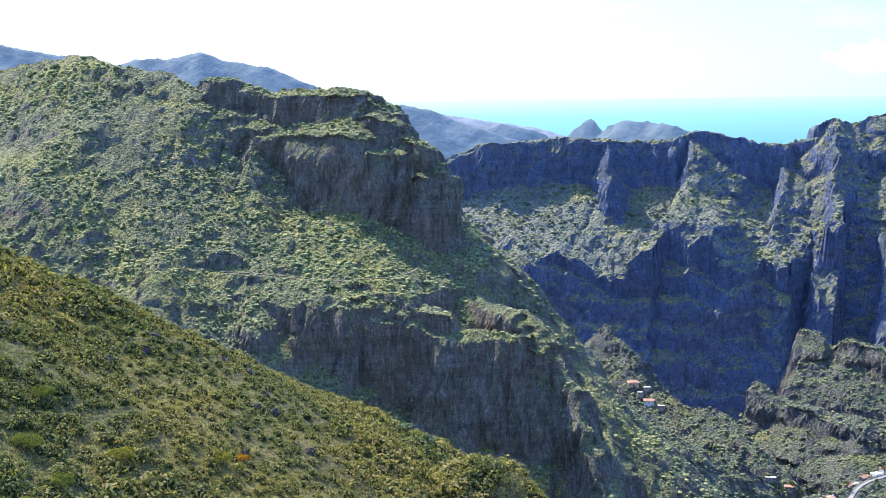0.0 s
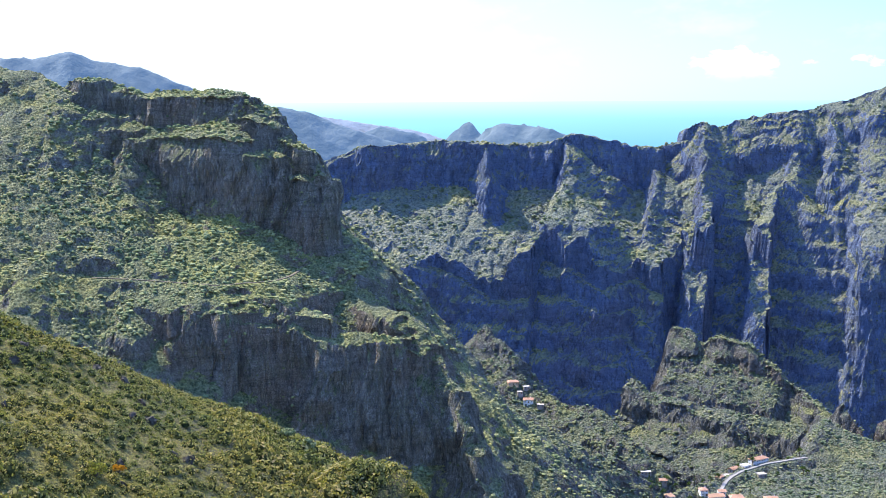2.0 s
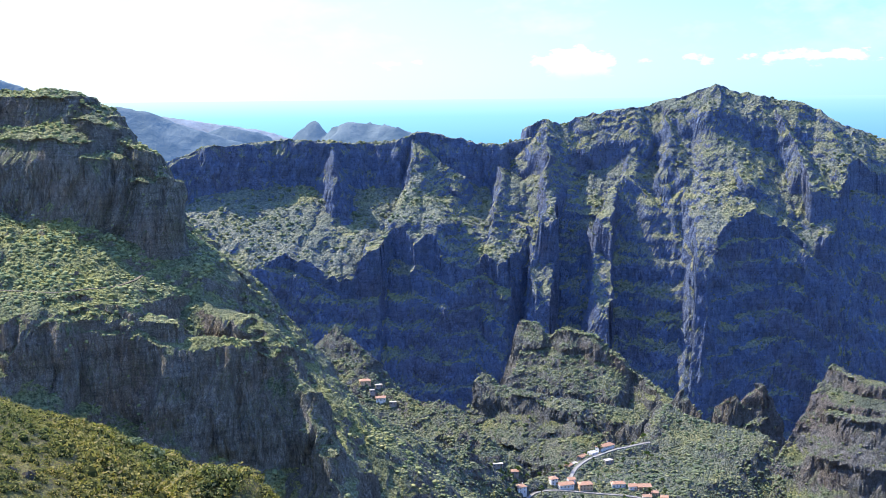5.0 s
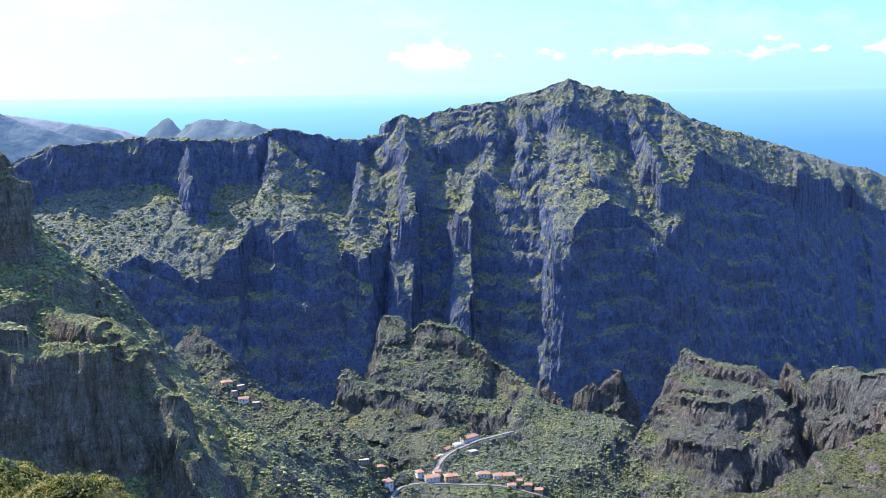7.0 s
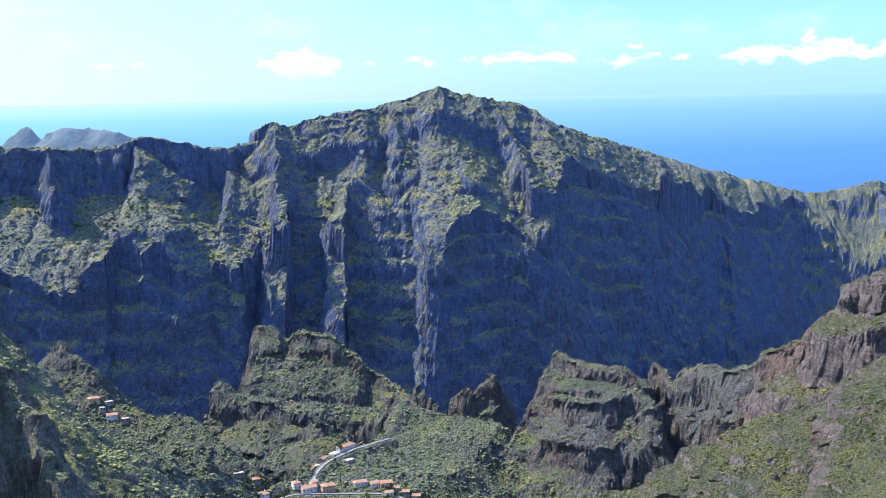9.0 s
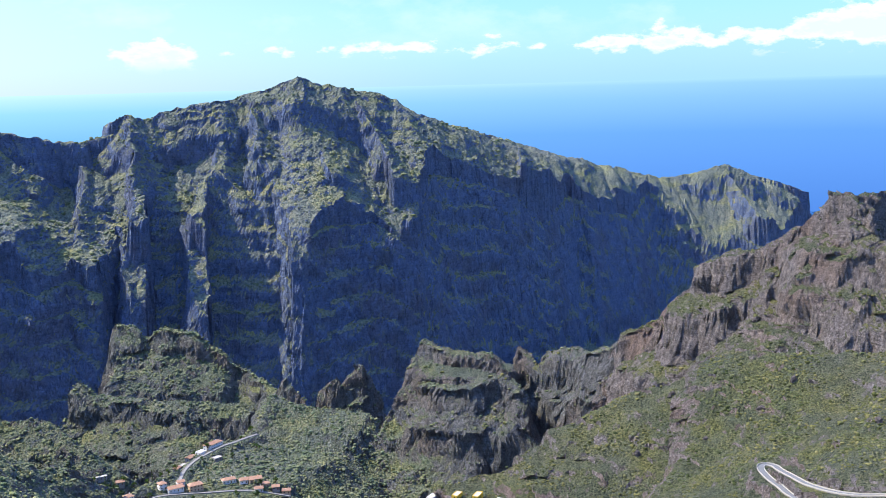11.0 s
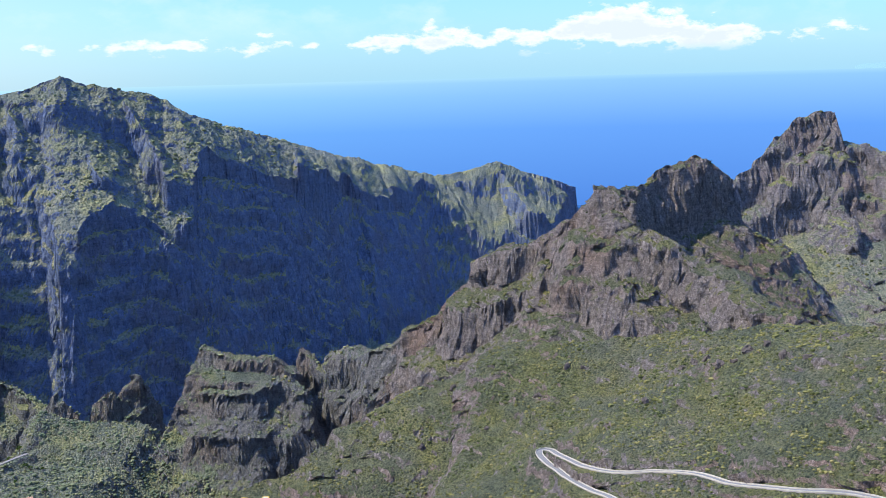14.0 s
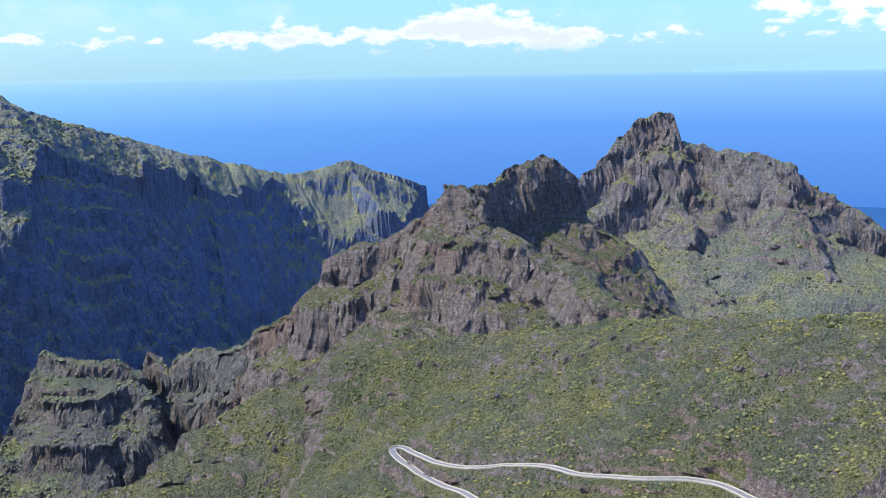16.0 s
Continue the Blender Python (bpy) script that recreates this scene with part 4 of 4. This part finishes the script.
scrub("ridge_scrub", 37, 16000, (-100, 1400, 1330, 1780), (1.4, 4.0), M_HAZED, "shrubs on the ledges and slopes of the cliff ridge", 1.25, 60.0, -0.1)
ledge_tufts("bluff_tufts", 38, 6500, "massif_bluff", (0.4, 1.1), M_SCRUB, "tufts of green on the ledges of the bluff")
ledge_tufts("wall_tufts", 39, 5000, "cliff_wall", (0.7, 1.9), M_HAZED, "tufts of green on the ledges of the long cliff")
ledge_tufts("crag_tufts", 40, 4000, "brown_crag", (0.4, 1.0), M_DRY, "tufts of dry scrub in the cracks of the crag")
scrub("mesa_scrub", 41, 9000, (560, 1010, 790, 1280), (0.7, 2.2), M_HAZED, "scrub on the mesa and the floor of the gorge, greyed for haze", 1.2, 40.0, -0.3)
ledge_tufts("mesa_tufts", 42, 3000, "mesa", (0.5, 1.4), M_HAZED, "tufts of green on the sides of the mesa")

# ---- things made of parts ----
def part(name, bm, mat, parent, label=""):
    me = bpy.data.meshes.new(name)
    bm.to_mesh(me)
    bm.free()
    me.materials.append(mat)
    ob = new(name, me)
    ob.parent = parent
    return tagged(ob, label)


def thing(name, m, label, category, group="", kind=""):
    ob = tagged(new(name), label, category, group, kind)
    ob.empty_display_size = 0.3
    ob.matrix_world = m
    return ob


def box(bm, x0, x1, y0, y1, z0, z1):
    v = [bm.verts.new(p) for p in ((x0, y0, z0), (x1, y0, z0), (x1, y1, z0), (x0, y1, z0), (x0, y0, z1), (x1, y0, z1), (x1, y1, z1), (x0, y1, z1))]
    for f in ((3, 2, 1, 0), (4, 5, 6, 7), (0, 1, 5, 4), (1, 2, 6, 5), (2, 3, 7, 6), (3, 0, 4, 7)):
        bm.faces.new([v[i] for i in f])


def ground(x, y):
    return float(height(np.array([float(x)]), np.array([float(y)]))[0])


def strip(name, mid, side, levels, mat, parent, label=""):
    """Sweeps a closed cross section, given as (sideways, up) points, along the road's line."""
    bm = bmesh.new()
    rings = []
    for (x, y), (nx, ny), z in zip(mid, side, levels):
        rings.append([bm.verts.new((x + nx * u, y + ny * u, z + w)) for u, w in name[1]])
    k = len(name[1])
    for a, b in zip(rings, rings[1:]):
        for i in range(k):
            bm.faces.new((a[i], a[(i + 1) % k], b[(i + 1) % k], b[i]))
    bm.faces.new(rings[0][::-1])
    bm.faces.new(rings[-1])
    bmesh.ops.recalc_face_normals(bm, faces=bm.faces)
    return part(name[0], bm, mat, parent, label)


def road(line, width, label, parapet=0.9, surface=M_ASPHALT, looks="worn grey asphalt", edging=M_KERB, edge="pale concrete parapet"):
    mid = smooth_line(line)
    way = np.gradient(mid, axis=0)
    way /= np.hypot(*way.T)[:, None]
    side = np.stack([-way[:, 1], way[:, 0]], 1)
    half = width / 2
    z = road_level(mid)
    top = thing("road", Matrix.Identity(4), label, "", kind="structure")
    strip(("carriageway", ((-half, -0.3), (half, -0.3), (half, 0), (0, 0.06), (-half, 0))), mid, side, z, surface, top, looks)
    for s in (-1, 1) if parapet else ():
        a, b = s * half, s * (half + 0.07 * width)
        strip(("retaining_wall", ((a, -3.5), (b, -3.5), (b, 0.1), (a, 0.1))), mid, side, z, M_STONE, top)
        strip(("parapet", ((a, 0.1), (b, 0.1), (b, parapet), (a, parapet))), mid, side, z, edging, top, edge)
    return top


road(HILL_ROAD, 4.4, "narrow mountain road with pale parapets and a hairpin bend", 0.75)
road(SPUR_ROAD, 3.2, "pale village lane along the top of a spur", 0.35, M_PAVED, "pale stone paving", M_STONE, "low stone wall")
road(LOW_ROAD, 3.0, "pale village street with low walls", 0.35, M_PAVED, "pale stone paving", M_STONE, "low stone wall")


road(FOOTPATH, 1.6, "earthy footpath across the mountain shelf", 0.0, M_EARTH, "worn brown earth")


def facade(bm, w, h, holes, thick, z0=-4.0):
    """A wall of width w along x, outer face at y=0, with real openings (x0, x1, z0, z1)."""
    xs = sorted({0, w, *(v for o in holes for v in o[:2])})
    zs = sorted({z0, h, *(v for o in holes for v in o[2:])})
    for a, b in zip(xs, xs[1:]):
        for c, d in zip(zs, zs[1:]):
            if not any(o[0] <= a and b <= o[1] and o[2] <= c and d <= o[3] for o in holes):
                box(bm, a, b, 0, thick, c, d)


def house(x, y, turn, w, d, h, roof, wall, label, floors=1, group="village houses"):
    base = ground(x, y)
    m = pose(x, y, base, 0, 0, turn)
    ob = thing("house", m, label, "house", group)
    n = max(2, int(w / 3.2))
    for k in range(4):
        span = w if k % 2 == 0 else d
        bm = bmesh.new()
        count = n if k % 2 == 0 else max(1, int(d / 3.5))
        holes = []
        for fl in range(floors):
            for i in range(count):
                mid = span * (i + 0.5) / count
                door = k == 0 and fl == 0 and i == count // 2
                z = 2.9 * fl
                holes.append((mid - 0.5, mid + 0.5, 0.05, 2.1) if door else (mid - 0.55, mid + 0.55, z + 0.95, z + 2.15))
        facade(bm, span, h, holes, 0.35)
        wl = part("wall", bm, wall, ob)
        at = ((-w / 2, -d / 2, 0), (w / 2, -d / 2, 90), (w / 2, d / 2, 180), (-w / 2, d / 2, 270))[k]
        wl.matrix_basis = pose(at[0], at[1], 0, 0, 0, at[2])
        for x0, x1, z0, z1 in holes:
            bm = bmesh.new()
            if z1 - z0 > 1.5:
                box(bm, x0 + 0.02, x1 - 0.02, 0.16, 0.22, z0, z1 - 0.02)
                part("door", bm, M_WOOD, wl, "brown wooden door")
                continue
            for a, b, c, e in ((x0, x1, z0, z0 + 0.09), (x0, x1, z1 - 0.09, z1), (x0, x0 + 0.09, z0 + 0.09, z1 - 0.09), (x1 - 0.09, x1, z0 + 0.09, z1 - 0.09)):
                box(bm, a, b, 0.12, 0.2, c, e)
            box(bm, x0 + 0.09, x1 - 0.09, 0.155, 0.165, z0 + 0.09, z1 - 0.09)
            part("window", bm, M_GLASS, wl, "dark window pane in a frame")
    bm = bmesh.new()
    o = 0.45
    if roof == "flat":
        box(bm, -w / 2 + 0.36, w / 2 - 0.36, -d / 2 + 0.36, d / 2 - 0.36, h - 0.5, h - 0.25)
        part("roof", bm, M_KERB, ob, "flat pale terrace roof")
    else:
        rise = d * 0.24
        ridge = w / 2 + o if roof == "gable" else w / 2 - d * 0.42
        for lift in (0.0, 0.22):
            for s in (-1, 1):
                pts = [(-w / 2 - o, s * (d / 2 + o), h - 0.1 + lift), (w / 2 + o, s * (d / 2 + o), h - 0.1 + lift), (ridge, 0, h + rise + lift), (-ridge, 0, h + rise + lift)]
                bm.faces.new([bm.verts.new(p) for p in (pts if s < 0 else pts[::-1])])
            if roof != "gable":
                for s in (-1, 1):
                    pts = [(s * (w / 2 + o), -d / 2 - o, h - 0.1 + lift), (s * (w / 2 + o), d / 2 + o, h - 0.1 + lift), (s * ridge, 0, h + rise + lift)]
                    bm.faces.new([bm.verts.new(p) for p in (pts if s > 0 else pts[::-1])])
        # rows of round tiles running down the slope
        for s in (-1, 1):
            for i in range(int(w / 0.6)):
                u = -w / 2 + 0.3 + i * 0.6
                if abs(u) > ridge:
                    continue
                box_slope = [(u - 0.1, s * (d / 2 + o), h + 0.14), (u + 0.1, s * (d / 2 + o), h + 0.14), (u + 0.1, 0, h + rise + 0.24), (u - 0.1, 0, h + rise + 0.24)]
                up = [bm.verts.new((a, b, c + 0.09)) for a, b, c in box_slope]
                lo = [bm.verts.new(p) for p in box_slope]
                bm.faces.new(up if s < 0 else up[::-1])
                for a in range(4):
                    bm.faces.new((lo[a], lo[(a + 1) % 4], up[(a + 1) % 4], up[a]))
        if roof == "gable":
            for s in (-1, 1):
                pts = [(s * (w / 2 - 0.1), -d / 2, h - 0.1), (s * (w / 2 - 0.1), d / 2, h - 0.1), (s * (w / 2 - 0.1), 0, h + rise)]
                bm.faces.new([bm.verts.new(p) for p in pts])
        bmesh.ops.recalc_face_normals(bm, faces=bm.faces)
        roof_ob = part("roof", bm, M_TILE, ob, "orange clay tile roof")
        bm = bmesh.new()
        box(bm, w * 0.22, w * 0.22 + 0.7, 0.3, 1.0, h, h + rise + 0.9)
        part("chimney", bm, wall, roof_ob)
    return ob


WHITE, OLD, OCHRE = "white plastered village house with an orange tile roof", "small stone house with a worn tile roof", "ochre village house with an orange tile roof"
for x, y, turn, w, d, h, roof, wall, label, floors in (
        (313, 945, 12, 9, 8, 5.8, "hip", M_PLASTER, "two-storey white house with an orange roof beside the street", 2),
        (350, 957, 4, 7, 7, 5.6, "hip", M_PLASTER, WHITE, 2), (360, 951, 2, 15, 8, 3.4, "gable", M_PLASTER, WHITE, 1), (368, 957, -3, 7, 6, 3.2, "gable", M_PLASTER, WHITE, 1),
        (379, 948, -4, 13, 8, 5.6, "hip", M_OCHRE, OCHRE, 2), (412, 946, -8, 13, 7, 3.4, "hip", M_PLASTER, WHITE, 1), (424, 939, -12, 8, 7, 3.3, "gable", M_PLASTER, WHITE, 1),
        (434, 934, -14, 12, 8, 3.6, "gable", M_OCHRE, OCHRE, 1), (431, 921, -16, 8, 6, 3.2, "gable", M_PLASTER, WHITE, 1), (441, 926, -20, 7, 6, 3.2, "hip", M_OCHRE, OCHRE, 1),
        (447, 917, -24, 7, 6, 3.0, "gable", M_STONE, OLD, 1), (455, 911, -26, 8, 6, 3.0, "gable", M_OCHRE, OCHRE, 1),
        (400, 1010, 35, 10, 6, 3.2, "gable", M_STONE, OLD, 1), (413, 1013, 25, 9, 7, 3.4, "flat", M_PLASTER, "white flat-roofed house beside the lane", 1),
        (430, 1022, 22, 20, 8, 5.6, "hip", M_PLASTER, "long white two-storey building on the crest of the spur", 2), (423, 997, 10, 9, 7, 3.2, "flat", M_STONE, "small stone hut among the trees", 1),
        (378, 990, 40, 8, 5, 2.9, "gable", M_STONE, OLD, 1), (389, 1001, 38, 8, 5, 2.9, "flat", M_STONE, "low stone hut beside the lane", 1),
        (326, 1060, -10, 11, 6, 3.0, "flat", M_STONE, "roofless stone ruin on a terrace", 1), (342, 1052, -14, 8, 6, 3.0, "gable", M_STONE, OLD, 1),
        (210, 1190, 0, 12, 7, 3.4, "hip", M_OCHRE, "ochre hamlet house with an orange roof", 1), (225, 1187, 5, 8, 6, 3.0, "flat", M_STONE, "grey stone hamlet house", 1),
        (224, 1171, -8, 11, 7, 3.4, "gable", M_PLASTER, "white hamlet house with a tile roof", 1), (216, 1179, 4, 6, 5, 2.8, "flat", M_STONE, "small stone hut of the hamlet", 1),
        (236, 1162, -12, 8, 6, 3.0, "flat", M_STONE, "grey stone hamlet house", 1),
        (468, 684, 28, 12, 5, 3.0, "flat", M_PLASTER, "low white building at the foot of the green hill", 1), (477, 662, 30, 10, 5, 3.2, "flat", M_YELLOW, "bright yellow hut at the foot of the green hill", 1),
        (488, 650, 32, 11, 5, 3.2, "flat", M_YELLOW, "bright yellow hut at the foot of the green hill", 1), (499, 638, 30, 9, 5, 3.2, "flat", M_PLASTER, "low white building at the foot of the green hill", 1)):
    house(x, y, turn, w, d, h, roof, wall, label, floors)


# ---- trees, single bushes and boulders ----
def tube(bm, a, b, r0, r1, n=7):
    a, b = Vector(a), Vector(b)
    q = (b - a).to_track_quat("Z", "Y").to_matrix()
    rings = [[bm.verts.new(c + q @ Vector((r * math.cos(6.283 * i / n), r * math.sin(6.283 * i / n), 0))) for i in range(n)] for c, r in ((a, r0), (b, r1))]
    for i in range(n):
        bm.faces.new((rings[0][i], rings[0][(i + 1) % n], rings[1][(i + 1) % n], rings[1][i]))
    bm.faces.new(rings[1])


def sprays(bm, rng, centres, count, size):
    for cx, cy, cz, r in centres:
        for q in leaf_cloud(rng, count, size / r):
            bm.faces.new([bm.verts.new((cx + r * p[0], cy + r * p[1], cz + r * (p[2] - 0.25))) for p in q])


def tree(name, m, seed, tall, wide, label, leaves, group="", slim=False, count=46):
    rng = np.random.default_rng(seed)
    ob = thing(name, m, label, "tree", group)
    bm = bmesh.new()
    fork = tall * (0.12 if slim else 0.35)
    tube(bm, (0, 0, -0.5), (0.1, 0, fork), 0.045 * tall, 0.03 * tall)
    centres = []
    if slim:
        tube(bm, (0.1, 0, fork), (0, 0, tall * 0.9), 0.03 * tall, 0.01 * tall)
        for i in range(7):
            centres.append((rng.normal(0, 0.1), rng.normal(0, 0.1), tall * (0.16 + 0.12 * i), wide * (1 - 0.11 * i) * 0.55))
    else:
        for i in range(7):
            a = 6.283 * i / 7 + rng.uniform(-0.4, 0.4)
            out, up = wide * rng.uniform(0.3, 0.62), tall * rng.uniform(0.5, 0.86)
            tube(bm, (0.1, 0, fork * 0.95), (out * math.cos(a), out * math.sin(a), up), 0.02 * tall, 0.006 * tall, 5)
            centres.append((out * math.cos(a), out * math.sin(a), up, wide * rng.uniform(0.3, 0.45)))
        centres.append((0, 0, tall * 0.88, wide * 0.42))
    part("trunk", bm, M_BARK, ob)
    bm = bmesh.new()
    sprays(bm, rng, centres, count, 0.32 if not slim else 0.28)
    part("crown", bm, leaves, ob)
    return ob


PLAN = random.Random(5)
kinds = [tree("tree", pose(355 + 9 * i, 972 + 4 * i, ground(355 + 9 * i, 972 + 4 * i)), 50 + i, 6.0 + i, 2.6 + 0.4 * i, "dark green leafy tree near the village", M_TREE, "village trees") for i in range(3)]
for i in range(60):
    x, y = PLAN.uniform(290, 480), PLAN.uniform(900, 1060)
    if not off_road(np.array([x]), np.array([y]))[0]:
        continue
    s = PLAN.uniform(0.7, 1.25)
    k = kinds[i % 3]
    copy_thing(k, pose(x, y, ground(x, y), 0, 0, PLAN.uniform(0, 360)) @ Matrix.Diagonal((s, s, s, 1)))
cypress = tree("cypress", pose(262, 1043, ground(262, 1043)), 60, 13.0, 2.6, "tall dark narrow cypress on the valley side", M_TREE, "cypresses", True)
for x, y in ((300, 965), (308, 968), (345, 968), (395, 955)):
    copy_thing(cypress, pose(x, y, ground(x, y), 0, 0, x))


def bush(x, y, seed, size, leaves, label):
    rng = np.random.default_rng(seed)
    ob = thing("broom_bush", pose(x, y, ground(x, y)), label, "bush")
    bm = bmesh.new()
    for i in range(9):
        a = 6.283 * i / 9
        tube(bm, (0, 0, -0.2), (0.6 * size * math.cos(a), 0.6 * size * math.sin(a), size * rng.uniform(0.7, 1.1)), 0.05 * size, 0.012 * size, 5)
    part("stems", bm, M_BARK, ob)
    bm = bmesh.new()
    centres = [(0.55 * size * math.cos(1.1 * i), 0.55 * size * math.sin(1.1 * i), size * rng.uniform(0.55, 0.95), size * rng.uniform(0.38, 0.6)) for i in range(9)]
    sprays(bm, rng, centres, 170, 0.085 * size ** 0.5)
    part("foliage", bm, leaves, ob)
    return ob


M_BROOM = leaf_material("broom_leaves", (0.10, 0.12, 0.03), (0.17, 0.18, 0.045), (0.25, 0.23, 0.07), through=0.4)
M_RUST = leaf_material("rusty_leaves", (0.30, 0.13, 0.02), (0.42, 0.22, 0.03), through=0.35)


def boulder(x, y, seed, size, label, mat=M_ROCK):
    rng = np.random.default_rng(seed)
    bm = bmesh.new()
    bmesh.ops.create_icosphere(bm, subdivisions=3, radius=size)
    knock = rng.normal(size=(9, 3))
    for v in bm.verts:
        d = v.co.normalized()
        cut = min(1.0, *(1.1 - 0.75 * max(0.0, d.dot(Vector(k).normalized())) for k in knock))
        v.co = Vector((d.x * 1.1, d.y * 0.9, d.z * 1.0)) * size * cut + Vector((noise.noise(d * 4 + Vector((seed, 0, 0))), noise.noise(d * 5), noise.noise(d * 3))) * 0.28 * size
    me = bpy.data.meshes.new("boulder")
    bm.to_mesh(me)
    bm.free()
    me.materials.append(mat)
    ob = new("boulder", me)
    ob.matrix_world = pose(x, y, ground(x, y) - 0.1 * size, rng.uniform(-15, 15), 0, rng.uniform(0, 360))
    return tagged(ob, label, "rock")


for i, (x, y, s) in enumerate(((-65, 173, 2.2), (-62, 157, 2.4), (-51, 166, 2.1), (-38, 180, 2.0), (-55, 151, 2.0), (-57, 140, 2.4), (-47, 150, 1.8))):
    bush(x, y, 70 + i, s, M_BROOM, "airy yellow-green broom bush on the near hillside")
bush(-35.5, 186, 80, 1.3, M_RUST, "small rusty orange bush on top of a rock")
for i, (x, y, s) in enumerate(((-34.2, 182, 1.5), (-65, 205, 2.2), (-65, 216, 1.8), (-61, 219, 2.4), (-61, 227, 2.0), (-58, 228, 1.6), (-49, 238, 2.2), (-43, 236, 2.6), (-38, 226, 2.3),
                               (-38, 214, 2.0), (-35, 217, 2.4), (-36, 190, 1.8), (-29, 203, 1.9), (-26, 204, 2.2), (-21, 198, 1.5), (-44, 190, 1.2), (-57, 197, 1.4))):
    boulder(x, y, 90 + i, s, "dark weathered boulder in the scrub" if i else "grey boulder below the orange bush")
for i, (x, y, tall) in enumerate(((-4.5, 254, 4.2), (-9.4, 260, 3.4))):
    tree("shrub_tree", pose(x, y, ground(x, y)), 120 + i, tall, 2.4, "small grey-green tree on the edge of the near hillside", M_SCRUB, count=80)
M_OUTCROP = plain("brown_outcrop_rock", (0.13, 0.105, 0.088), 0.95, 0.6, 0.55)
for i, (x, y, s) in enumerate([(697, 412, 3), (704, 405, 3), (698, 391, 4), (679, 371, 4), (686, 363, 3), (696, 357, 3), (701, 346, 3), (680, 325, 3), (667, 302, 3), (618, 221, 3), (612, 207, 3), (614, 195, 3), (613, 190, 2.5), (645, 410, 2.5), (598, 587, 3), (698, 519, 3), (704, 507, 2.5), (665, 523, 2.5), (1009, 442, 4), (658, 608, 3), (612, 158, 3), (622, 541, 2)]):
    boulder(x, y, 140 + i, 1.8 * s, "jagged brown rock outcrop on the green hillside", M_OUTCROP)
